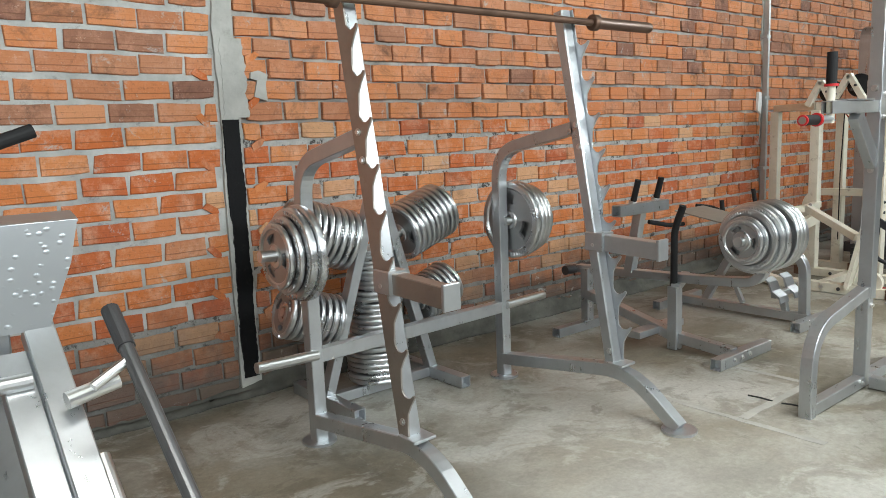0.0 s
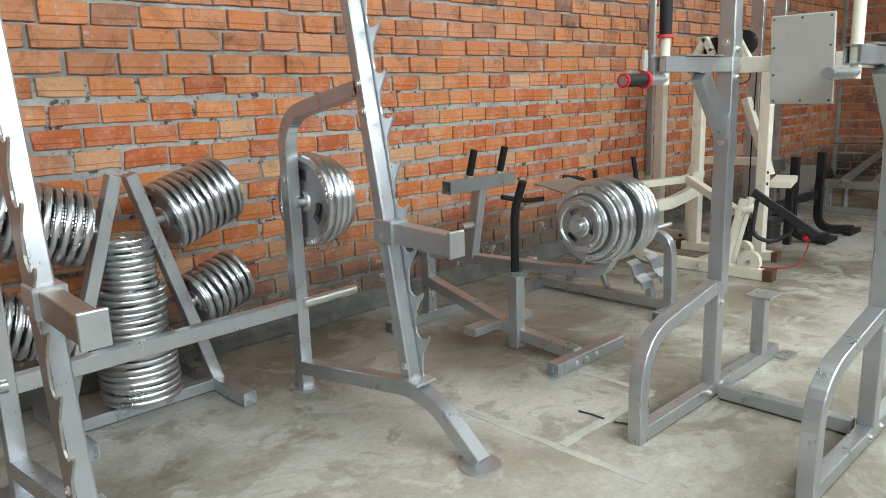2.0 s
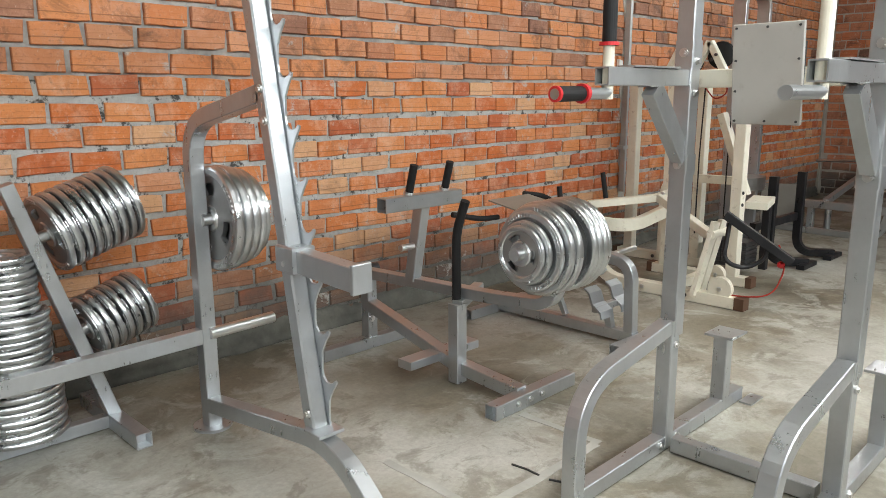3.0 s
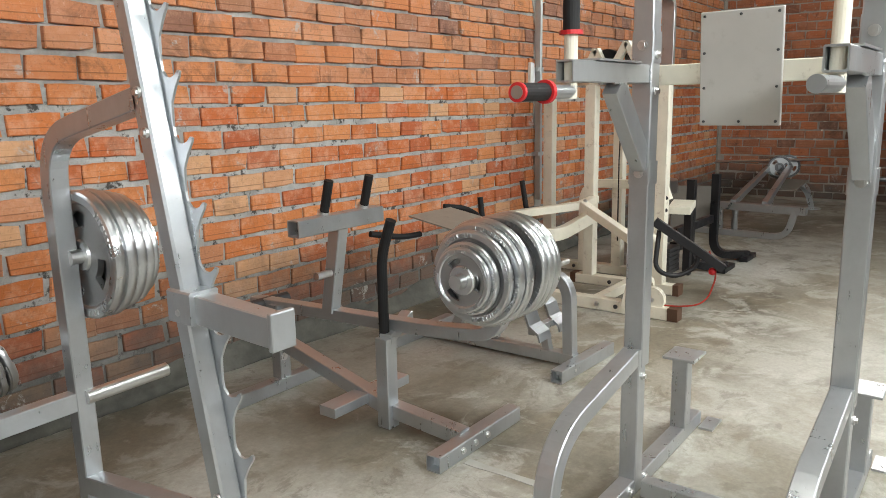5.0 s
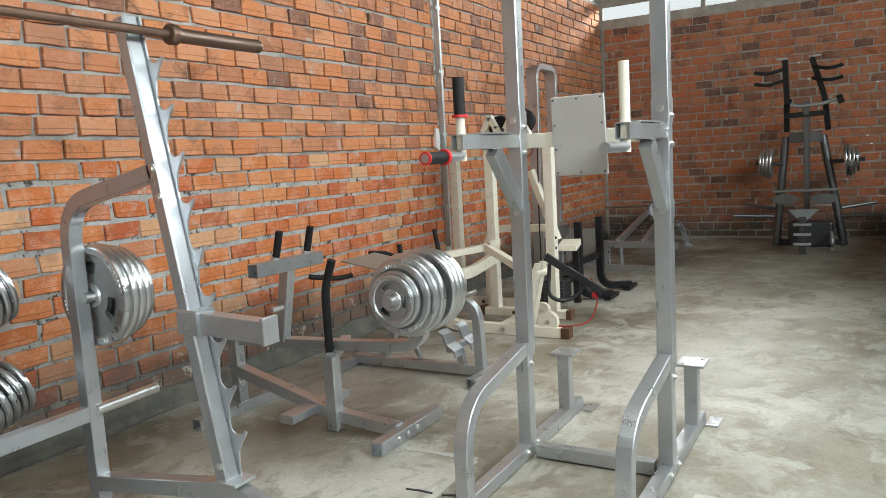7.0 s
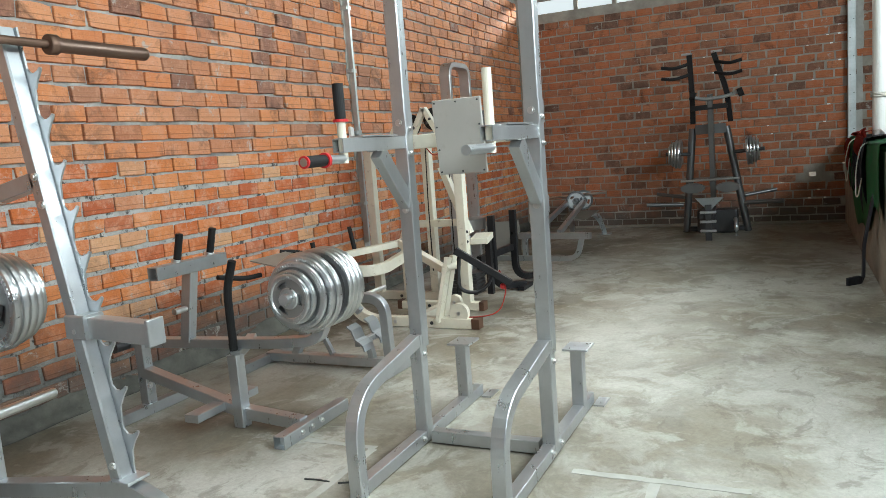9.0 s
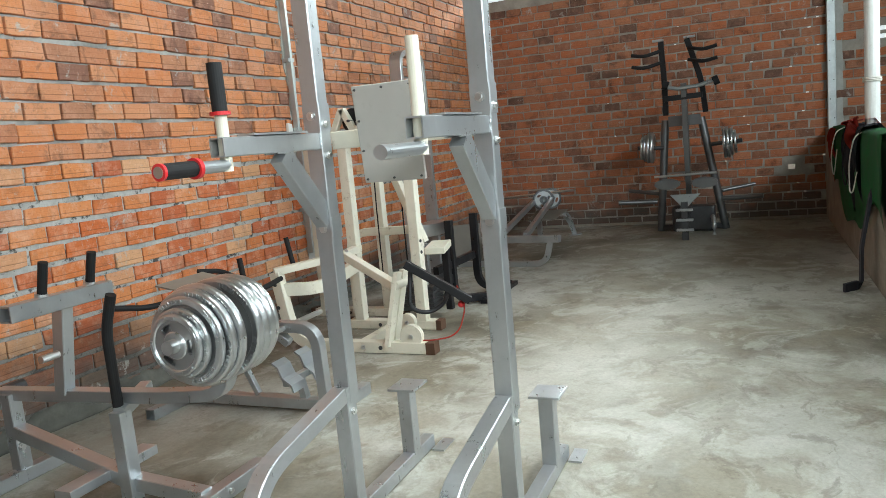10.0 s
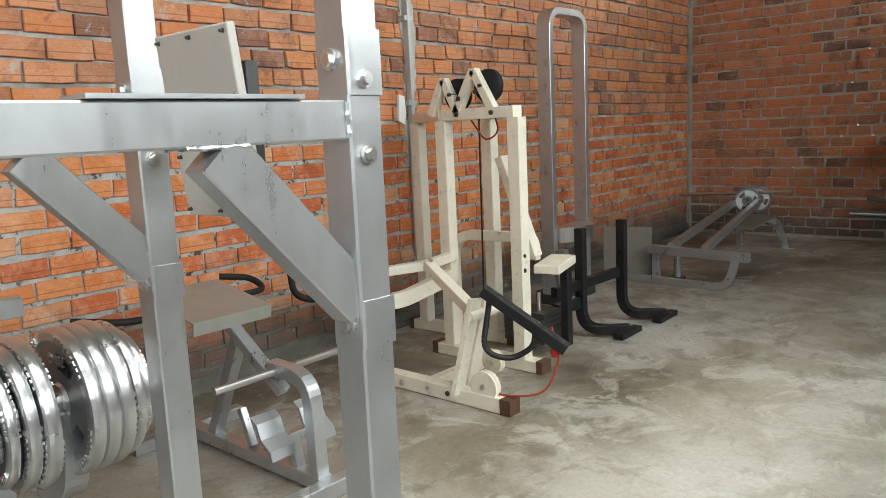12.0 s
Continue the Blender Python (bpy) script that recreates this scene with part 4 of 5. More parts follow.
part("strut", tube([rel((4.66, 2.62, 0.64), o), rel((4.69, 2.28, 0.36), o)], rect(0.04, 0.05), (1, 0, 0)), STEEL, ext)
part("strut", tube([rel((4.67, 2.52, 0.54), o), rel((4.69, 2.80, 0.06), o)], rect(0.05, 0.05), (1, 0, 0)), STEEL, ext)
part("strut", tube([rel((4.698, 2.592, 0.22), o), rel((4.687, 2.513, 0.079), o)], rect(0.03, 0.03), (1, 0, 0)), STEEL, ext)
part("hip_plate", plate_slab([(-0.20, -0.20), (0.16, -0.20), (0.16, 0.20), (-0.20, 0.20)], 'z', -0.004, 0.004), SHEET, ext).matrix_basis = pose(*rel((4.68, 2.72, 0.675), o), 10, 0, 0)
part("plate_lip", plate_slab([(-0.20, -0.004), (0.16, -0.004), (0.16, 0.004), (-0.20, 0.004)], 'z', -0.05, 0.0), SHEET, ext).matrix_basis = pose(*rel((4.68, 2.525, 0.64), o), 10, 0, 0)
part("handle", tube(rounded([rel((4.50, 2.86, 0.62), o), rel((4.38, 2.88, 0.62), o), rel((4.20, 2.93, 0.66), o)], 0.06), disc(0.015, 12)), BLACK, ext, "black rubber covered handle")
part("handle", tube(rounded([rel((4.86, 2.86, 0.63), o), rel((5.06, 2.86, 0.63), o), rel((5.05, 2.96, 0.68), o), rel((4.92, 3.02, 0.70), o)], 0.06), disc(0.015, 12)), BLACK, ext, "black rubber covered handle")
bolts(ext, [rel((x, 2.02, 0.035), o) for x in (4.58, 4.69, 4.80)], (0, -1, 0), 0.009)

# ---- white cable machine ----
wm_at = Vector((6.2, 2.6, 0))
wm = thing("cable_machine", wm_at, "old ivory-painted steel cable machine with chipped paint and rusty feet", "cable machine")
o = wm_at
N1, N2, B1, B2 = (6.29, 2.77), (6.285, 2.265), (6.63, 3.28), (6.65, 2.72)
for x, y in (N1, N2, B1, B2):
    part("post", tube([rel((x, y, 0.06), o), rel((x, y, 1.375), o)], rect(0.075, 0.075), (1, 0, 0)), IVORY, wm)
for (a, b) in ((N1, N2), (B1, B2)):
    part("floor_rail", tube([rel((a[0], a[1] + 0.10, 0.035), o), rel((b[0], b[1] - 0.12, 0.035), o)], rect(0.08, 0.065)), IVORY, wm)
    part("rail_end", box(-0.043, 0.043, -0.02, 0.02, -0.035, 0.036), RUST, wm, "rusty tube end").location = rel((b[0], b[1] - 0.13, 0.036), o)
    part("rail_end", box(-0.043, 0.043, -0.02, 0.02, -0.035, 0.036), RUST, wm, "rusty tube end").location = rel((a[0], a[1] + 0.11, 0.036), o)
for a, b in ((N1, N2), (B1, B2), (N1, B1), (N2, B2)):
    part("top_rail", tube([rel((*a, 1.405), o), rel((*b, 1.405), o)], rect(0.06, 0.06)), IVORY, wm)
for c, h, w in ((2.745, 1.60, 0.10), (2.53, 1.635, 0.13)):
    for s in (-1, 1):
        part("top_strut", tube([rel((6.28, c + s * w, 1.41), o), rel((6.28, c, h), o)], rect(0.045, 0.05), (1, 0, 0)), IVORY, wm)
    q = turned([(-0.02, 0.03), (-0.02, 0.085), (-0.012, 0.09), (0.0, 0.078), (0.012, 0.09), (0.02, 0.085), (0.02, 0.03)], 28)
    part("pulley", q, BLACK, wm, "black rubber pulley wheel").location = rel((6.33, c - 0.06, h - 0.085), o)
    part("axle", tube([rel((6.24, c - 0.06, h - 0.085), o), rel((6.37, c - 0.06, h - 0.085), o)], disc(0.010, 10)), DARK_STEEL, wm)
part("front_frame", tube(rounded([rel((5.71, 1.98, 0.04), o), rel((5.71, 2.98, 0.04), o), rel((5.71, 3.06, 0.54), o)], 0.22, 10), rect(0.075, 0.07), (1, 0, 0)), IVORY, wm)
part("rail_end", box(-0.04, 0.04, -0.03, 0.03, -0.036, 0.038), RUST, wm, "rusty tube end").location = rel((5.71, 1.95, 0.04), o)
part("side_beam", tube([rel((5.69, 3.06, 0.545), o), rel((6.02, 2.72, 0.59), o), rel((6.29, 2.74, 0.60), o)], rect(0.06, 0.05)), IVORY, wm)
part("lower_beam", tube(rounded([rel((5.71, 3.05, 0.42), o), rel((5.84, 2.80, 0.40), o), rel((6.29, 2.74, 0.49), o)], 0.16, 8), rect(0.05, 0.085)), IVORY, wm)
part("front_beam", tube([rel((6.02, 2.70, 0.595), o), rel((5.87, 2.26, 0.41), o)], rect(0.06, 0.055)), IVORY, wm)
part("cross_rail", tube([rel((5.72, 2.46, 0.04), o), rel((6.29, 2.46, 0.04), o)], rect(0.06, 0.06)), IVORY, wm)
for dx in (-0.035, 0.06):
    part("slanted_post", tube([rel((5.71 + dx, 2.24, 0.05), o), rel((5.78 + dx, 2.16, 0.52), o)], rect(0.03, 0.075), (1, 0, 0)), IVORY, wm)
part("pivot", tube([rel((5.70, 2.17, 0.44), o), rel((5.90, 2.17, 0.44), o)], disc(0.03, 16)), IVORY, wm)
lever = part("foot_lever", tube([rel((5.72, 2.09, 0.575), o), rel((5.86, 1.73, 0.31), o)], rect(0.06, 0.05), (0, 0, 1), 0.03), BLACK_PAINT, wm, "black rust-edged lever arm")
part("pedal_bar", tube(rounded([rel((5.74, 2.07, 0.52), o), rel((5.66, 2.06, 0.30), o), rel((5.74, 1.96, 0.25), o), rel((5.80, 1.86, 0.32), o), rel((5.80, 1.86, 0.42), o)], 0.09), disc(0.014, 12)), BLACK_PAINT, wm, "dark bent bar")
for cx, cy, cz, r in ((5.70, 2.08, 0.115, 0.075), (5.98, 2.24, 0.13, 0.06)):
    q = turned([(-0.02, 0.02), (-0.02, r), (-0.008, r), (0.0, r * 0.9), (0.008, r), (0.02, r), (0.02, 0.02)], 28)
    for f in q.faces:
        f.smooth = False
    part("floor_pulley", q, IVORY, wm, "ivory pulley guard").location = rel((cx, cy, cz), o)
    bolts(wm, [rel((cx - 0.022, cy, cz), o)], (-1, 0, 0), 0.010)
part("seat", box(-0.15, 0.14, -0.075, 0.075, -0.025, 0.025, 0.006), IVORY, wm, "bare ivory seat board").matrix_basis = pose(*rel((6.58, 2.23, 0.545), o), 0, -3, 12)
part("seat_post", tube([rel((6.64, 2.2, 0.06), o), rel((6.64, 2.2, 0.53), o)], rect(0.05, 0.05), (1, 0, 0)), BLACK_PAINT, wm)
part("back_strut", tube([rel((6.45, 2.49, 1.16), o), rel((6.47, 2.29, 0.60), o)], rect(0.05, 0.075), (1, 0, 0)), IVORY, wm)
part("rear_arch", tube(rounded([rel((6.55, 2.95, 0.06), o), rel((6.55, 2.95, 0.68), o), rel((6.62, 2.40, 0.68), o), rel((6.62, 2.40, 0.55), o)], 0.15, 8), rect(0.06, 0.05), (1, 0, 0)), IVORY, wm)
for k in range(6):
    part("weight_slab", box(-0.10, 0.10, -0.14, 0.14, 0, 0.028, 0.003), DARK_STEEL, wm, "dark iron weight slab").location = rel((6.62, 2.42, 0.07 + 0.031 * k), o)
part("guide_rod", tube([rel((6.60, 2.36, 0.06), o), rel((6.60, 2.36, 0.36), o)], disc(0.012, 10), (1, 0, 0)), CHROME, wm)
for a in ((6.02, 2.68, 0.62), (5.66, 2.60, 0.045), (5.66, 2.42, 0.045)):
    bolts(wm, [rel(a, o)], (-1, 0, 0), 0.010)
for p in ((6.248, 2.77, 0.50), (6.248, 2.77, 0.60), (6.268, 2.23, 0.56), (6.268, 2.23, 0.64), (6.245, 2.64, 1.405), (6.245, 2.40, 1.405), (6.245, 2.50, 1.52), (6.245, 2.62, 1.49),
          (6.246, 2.60, 0.035), (6.246, 2.40, 0.035), (6.596, 3.05, 0.035), (6.596, 2.90, 0.035), (5.672, 2.30, 0.04), (5.672, 2.80, 0.05), (5.672, 3.05, 0.30), (5.672, 3.055, 0.46)):
    part("bolt", bolt(rel(p, o), (-1, 0, 0), 0.009), DARK_STEEL, wm)
part("grip_bar", tube(rounded([rel((5.36, 3.07, 0.70), o), rel((5.36, 3.05, 0.52), o), rel((5.46, 3.02, 0.47), o), rel((5.70, 3.02, 0.50), o)], 0.08), disc(0.018, 14)), BLACK, wm, "black rubber covered bent grip")
part("grip_bar", tube([rel((5.98, 3.10, 0.52), o), rel((5.98, 3.14, 0.74), o)], disc(0.018, 14), (1, 0, 0)), BLACK, wm, "black rubber covered bent grip")
part("cable", tube(rounded([rel((5.70, 2.14, 0.09), o), rel((5.72, 1.95, 0.08), o), rel((5.80, 1.80, 0.10), o), rel((5.86, 1.76, 0.28), o), rel((5.88, 1.82, 0.40), o)], 0.12, 6), disc(0.005, 8)), CLOTH_RED, wm, "thin dark red cable")
part("cable_ball", turned([(-0.022, 0.008), (-0.016, 0.018), (0, 0.024), (0.016, 0.018), (0.022, 0.008)], 16), RED, wm, "red plastic ball").location = rel((5.86, 1.79, 0.285), o)
for (x, y, z0, z1, sag) in ((6.40, 2.60, 0.3, 1.42, 0.03), (6.45, 2.42, 0.1, 1.45, 0.02)):
    part("cable", tube([rel((x, y, z1), o), rel((x + sag, y + sag, (z0 + z1) / 2), o), rel((x, y + sag * 0.5, z0), o)], disc(0.005, 8), (1, 0, 0)), BLACK, wm, "thin black cable")
part("wire", tube(rounded([rel((6.33, 2.60, 1.37), o), rel((6.30, 2.48, 1.25), o), rel((6.32, 2.40, 1.30), o), rel((6.30, 2.42, 1.40), o)], 0.05), disc(0.005, 8), (1, 0, 0)), CLOTH_RED, wm, "loose dark red wire")

# ---- black stand with two curved legs ----
st_at = Vector((7.2, 2.25, 0))
stand = thing("black_stand", st_at, "black-painted steel stand with two curved legs on the floor", "stand")
o = st_at
for x, y in ((6.98, 2.30), (7.46, 2.27)):
    part("leg", tube(rounded([rel((x, y, 0.69), o), rel((x, y, 0.05), o), rel((x + 0.20, y - 0.22, 0.04), o)], 0.20, 10), rect(0.06, 0.05), (1, 0, 0)), BLACK_PAINT, stand)
    part("foot_bar", tube([rel((x + 0.06, y - 0.22, 0.02), o), rel((x + 0.32, y - 0.22, 0.02), o)], rect(0.06, 0.035)), BLACK_PAINT, stand)
part("cross_bar", tube([rel((6.70, 2.32, 0.34), o), rel((7.46, 2.29, 0.34), o)], rect(0.045, 0.06)), BLACK_PAINT, stand)
part("cross_bar", tube([rel((6.72, 2.33, 0.23), o), rel((6.98, 2.31, 0.23), o)], rect(0.05, 0.07)), BLACK_PAINT, stand)

# ---- lat tower by the wall ----
lt_at = Vector((8.12, 3.05, 0))
lat = thing("lat_tower", (7.86, 2.93, 0), "tall silver-grey steel arched lat tower standing by the brick wall", "lat machine")
o = lt_at
part("arch", tube(rounded([rel((7.88, 3.05, 0.08), o), rel((7.88, 3.05, 2.12), o), rel((8.36, 3.05, 2.12), o), rel((8.36, 3.05, 0.08), o)], 0.13, 8), rect(0.05, 0.11), (0, 1, 0)), STEEL, lat)
q = plate_slab([(0.24 * math.cos(a), -0.20 * math.sin(a)) for a in [math.pi * k / 16 for k in range(17)]], 'z', 0.47, 0.58)
part("guard", q, CHROME, lat, "curved bright metal guard")
part("base", box(-0.26, 0.26, -0.10, 0.12, 0.0, 0.10, 0.01), DARK_STEEL, lat)
part("post", tube([rel((7.90, 2.95, 0.0), o), rel((7.90, 2.95, 0.42), o)], rect(0.06, 0.06), (1, 0, 0)), STEEL, lat)
board = single("board", box(-0.015, 0.015, -0.2, 0.2, 0, 0.44, 0.004), BOARD, "brown board leaning beside the lat tower", "board", "", "", pose(8.72, 2.86, 0.0, 0, 12, 25))

# ---- leg bench with a wheel of plates ----
lb_at = Vector((9.4, 2.3, 0))
leg = thing("leg_bench", lb_at, "low silver-grey steel leg machine with a slanted frame", "leg machine")
o = lb_at
part("floor_frame", tube(rounded([rel((8.70, 3.0, 0.03), o), rel((8.62, 1.98, 0.03), o), rel((8.62, 1.92, 0.27), o)], 0.16, 8), rect(0.055, 0.05), (1, 0, 0)), STEEL, leg)
part("front_bar", tube([rel((8.72, 2.66, 0.275), o), rel((8.62, 1.83, 0.275), o)], rect(0.07, 0.07)), STEEL, leg)
part("front_post", tube([rel((8.72, 2.60, 0.03), o), rel((8.72, 2.60, 0.27), o)], rect(0.055, 0.055), (1, 0, 0)), STEEL, leg)
for y0, y1 in ((2.48, 2.66), (2.20, 2.44)):
    part("slanted_rail", tube([rel((8.72, y0, 0.30), o), rel((10.75, y1, 0.46), o)], rect(0.05, 0.06)), STEEL, leg)
part("sheet", plate_slab([(9.6 - 9.4, 2.42 - 2.3), (9.6 - 9.4, 2.12 - 2.3), (10.6 - 9.4, 2.2 - 2.3), (10.6 - 9.4, 2.6 - 2.3)], 'z', 0.34, 0.35), BOARD, leg)
part("back_foot", tube(rounded([rel((10.5, 2.45, 0.30), o), rel((10.7, 2.25, 0.30), o), rel((10.8, 2.18, 0.0), o)], 0.14, 8), rect(0.06, 0.06), (0, 0.3, 1)), STEEL, leg)
part("foot_disc", plate_slab(disc(0.09, 20), 'z', 0, 0.012), STEEL, leg).location = rel((10.8, 2.18, 0), o)
part("back_post", tube([rel((10.75, 2.62, 0.0), o), rel((10.75, 2.62, 0.48), o)], rect(0.06, 0.06), (1, 0, 0)), STEEL, leg)
part("axle_bar", tube([rel((10.85, 3.30, 0.50), o), rel((10.85, 2.15, 0.56), o)], disc(0.016, 12)), CHROME, leg)
part("short_post", tube([rel((8.95, 2.52, 0.0), o), rel((8.95, 2.52, 0.32), o)], disc(0.03, 14), (1, 0, 0)), STEEL, leg)
part("short_disc", plate_slab(disc(0.07, 18), 'z', 0, 0.01), DARK_STEEL, leg).location = rel((8.95, 2.52, 0), o)
DULL_PLATE = PLATES[0.27].copy()
DULL_PLATE.materials[0] = MID_STEEL
for y in (2.38, 2.43):
    wheel = weight(0.27, pose(10.80 - (y - 2.4) * 3, 2.50 + (y - 2.4) * 1.2, 0.47, 0, 0, 25), "round dull grey weight plate on the leg machine's bar", "plates on the leg machine")
    wheel.data = DULL_PLATE

# ---- pulldown machine against the far wall ----
pm_at = Vector((10.7, 0.8, 0))
pm = thing("pulldown_machine", pm_at, "dark grey steel plate-loaded pulldown machine by the far brick wall", "pulldown machine")
o = pm_at
for s in (1, -1):
    part("leg", tube([rel((10.85, 0.76 + s * 0.37, 0.0), o), rel((10.85, 0.82 + s * 0.20, 1.32), o)], disc(0.045, 18), (1, 0, 0)), MID_STEEL, pm)
    part("arm", tube(rounded([rel((10.75, 0.78 + s * 0.22, 1.38), o), rel((10.65, 0.79 + s * 0.20, 1.75), o), rel((10.55, 0.86 + s * 0.14, 2.20), o)], 0.1), rect(0.055, 0.06), (0, 1, 0)), BLACK_PAINT, pm)
    part("arm_cap", box(-0.03, 0.03, -0.06, 0.06, -0.01, 0.012), STEEL, pm).location = rel((10.55, 0.86 + s * 0.17, 2.215), o)
    for z in (2.10, 1.97):
        part("handle", tube(rounded([rel((10.56, 0.86 + s * 0.15, z), o), rel((10.45, 0.86 + s * 0.32, z - 0.05), o), rel((10.45, 0.86 + s * 0.46, z - 0.02), o)], 0.09), disc(0.020, 12)), BLACK, pm)
    part("plate_horn", tube([rel((10.75, 0.78 + s * 0.26, 1.0), o), rel((10.72, 0.76 + s * 0.58, 1.02), o)], disc(0.024, 14)), DARK_STEEL, pm)
    part("peg", tube([rel((10.70, 0.78 + s * 0.36, 0.37), o), rel((10.60, 0.78 + s * 0.80, 0.39), o)], disc(0.026, 14)), MID_STEEL, pm)
    part("peg", tube([rel((10.85, 0.78 + s * 0.36, 0.45), o), rel((10.95, 0.78 + s * 0.72, 0.50), o)], disc(0.022, 14)), MID_STEEL, pm)
    part("bar_end", tube([rel((10.55, 0.70 + s * 0.24, 1.70), o), rel((10.55, 0.70 + s * 0.30, 1.72), o)], disc(0.05, 16)), BLACK, pm)
    part("knee_pad", plate_slab([(0.11 * math.cos(a) * 1.3, 0.06 * math.sin(a)) for a in [2 * math.pi * k / 16 for k in range(16)]], 'x', -0.03, 0.03), MID_STEEL, pm).location = rel((10.35, 0.78 + s * 0.20, 0.60), o)
part("spine", tube([rel((10.75, 0.78, 0.35), o), rel((10.62, 0.78, 1.72), o)], rect(0.12, 0.06), (0, 1, 0)), MID_STEEL, pm)
part("top_plate", tube([rel((10.80, 0.98, 1.30), o), rel((10.80, 0.62, 1.30), o)], rect(0.05, 0.12)), MID_STEEL, pm)
part("pull_bar", tube(rounded([rel((10.55, 0.98, 1.70), o), rel((10.55, 0.86, 1.66), o), rel((10.55, 0.62, 1.67), o), rel((10.55, 0.44, 1.72), o)], 0.05), disc(0.022, 12)), STEEL, pm)
part("cross_bar", tube([rel((10.60, 1.00, 1.56), o), rel((10.60, 0.58, 1.57), o)], rect(0.05, 0.06)), BLACK_PAINT, pm)
part("seat_rod", tube([rel((10.35, 1.12, 0.69), o), rel((10.35, 0.45, 0.70), o)], disc(0.014, 10)), CHROME, pm)
part("seat_tube", tube([rel((10.75, 0.78, 0.30), o), rel((10.05, 0.78, 0.22), o)], rect(0.06, 0.07)), DARK_STEEL, pm)
part("front_foot", tube([rel((10.05, 0.78, 0.0), o), rel((10.05, 0.78, 0.42), o)], rect(0.07, 0.06), (1, 0, 0)), DARK_STEEL, pm)
part("seat_plate", plate_slab([(-0.02, 0.16), (-0.02, -0.16), (0.16, 0.0)], 'z', 0.0, 0.012), STEEL, pm).matrix_basis = pose(*rel((10.18, 0.78, 0.47), o), 0, 60, 180)
for k in range(3):
    part("seat_bar", box(-0.02, 0.02, -0.09, 0.09, 0, 0.03, 0.006), STEEL, pm).location = rel((10.02, 0.78, 0.10 + 0.11 * k), o)
part("floor_tube", tube([rel((10.85, 1.16, 0.04), o), rel((10.85, 0.36, 0.04), o)], rect(0.06, 0.06)), DARK_STEEL, pm)
part("floor_box", box(-0.12, 0.10, -0.24, 0.24, 0.0, 0.30, 0.03), DARK_STEEL, pm).location = rel((10.8, 0.74, 0.0), o)
part("side_foot", tube(rounded([rel((10.4, 0.50, 0.0), o), rel((10.4, 0.50, 0.15), o), rel((10.6, 0.52, 0.18), o)], 0.08), disc(0.025, 12)), STEEL, pm)
for s in (1, -1):
    for k, d in enumerate((0.36, 0.36, 0.32, 0.27)):
        weight(d, frame_along((10.735 - 0.003 * k, 0.77 + s * (0.40 + 0.038 * k), 1.01 + 0.002 * k), (0, s, 0.06)), "round silver weight plate on the pulldown machine's horn", "plates on the pulldown machine")

# ---- leg press at the start of the walk ----
lp_at = Vector((0.3, 1.6, 0))
press = thing("leg_press", lp_at, "silver-grey steel leg press with a diamond-tread foot plate", "leg press")
o = lp_at
slope = Vector((0, -0.79, -0.615)).normalized()
for x, y, z in ((0.345, 2.03, 0.86), (0.275, 2.0, 0.80), (0.10, 2.0, 0.80)):
    a = Vector((x, y, z))
    part("rail", tube([a - o, a + slope * (z - 0.06) / 0.614 - o], rect(0.056, 0.07), (1, 0, 0)), STEEL, press)
part("guide_rod", tube([Vector((0.398, 1.75, 0.60)) - o, Vector((0.398, 1.75, 0.60)) + slope * 0.75 - o], disc(0.016, 14), (1, 0, 0)), CHROME, press)
part("tread_plate", plate_slab([(-0.30, -0.135), (0.085, -0.135), (0.150, 0.02), (0.175, 0.125), (-0.30, 0.125)], 'y', -0.005, 0.005), TREAD, press, "bright diamond-tread foot plate").location = rel((0.283, 2.0, 1.0), o)
part("tread_edge", box(-0.30, 0.178, -0.005, 0.07, -0.004, 0.004, 0.002), TREAD, press).matrix_basis = pose(*rel((0.283, 2.0, 1.125), o), 14, 0, 0)
part("side_bar", tube([rel((0.457, 1.78, 0.925), o), Vector((0.457, 1.78, 0.925)) - o + Vector((0, -0.82, -0.575)).normalized() * 1.45], disc(0.0165, 16), (1, 0, 0)), MID_STEEL, press, "dark grey steel side bar")
part("side_grip", tube([rel((0.457, 1.785, 0.929), o), rel((0.457, 1.685, 0.858), o)], disc(0.0205, 16), (1, 0, 0)), DARK_STEEL, press, "dark grip on the side bar")
part("bar_bracket", tube([rel((0.457, 1.66, 0.84), o), rel((0.37, 1.64, 0.80), o)], disc(0.011, 12)), CHROME, press)
part("peg", tube([rel((0.34, 1.76, 0.745), o), rel((0.455, 1.775, 0.762), o)], disc(0.020, 16)), CHROME, press)
part("cross_tube", tube([rel((-0.05, 1.90, 0.77), o), rel((0.30, 1.90, 0.77), o)], disc(0.020, 16)), CHROME, press)
part("base_tube", tube([rel((0.10, 1.20, 0.04), o), rel((0.10, 2.7, 0.04), o)], rect(0.07, 0.07)), STEEL, press)
part("top_cross", tube([rel((0.05, 2.04, 0.90), o), rel((0.34, 2.04, 0.90), o)], rect(0.05, 0.05)), STEEL, press)
part("rear_post", tube([rel((0.25, 2.12, 0.04), o), rel((0.25, 2.05, 0.92), o)], rect(0.07, 0.07), (1, 0, 0)), STEEL, press)
part("floor_cross", tube([rel((0.0, 1.19, 0.04), o), rel((0.50, 1.19, 0.04), o)], rect(0.07, 0.07)), STEEL, press)
part("floor_cross", tube([rel((0.0, 2.12, 0.04), o), rel((0.45, 2.12, 0.04), o)], rect(0.07, 0.07)), STEEL, press)
part("handle", tube([rel((0.08, 2.10, 1.24), o), rel((0.405, 2.10, 1.349), o)], disc(0.018, 16)), BLACK, press, "black rubber handle")
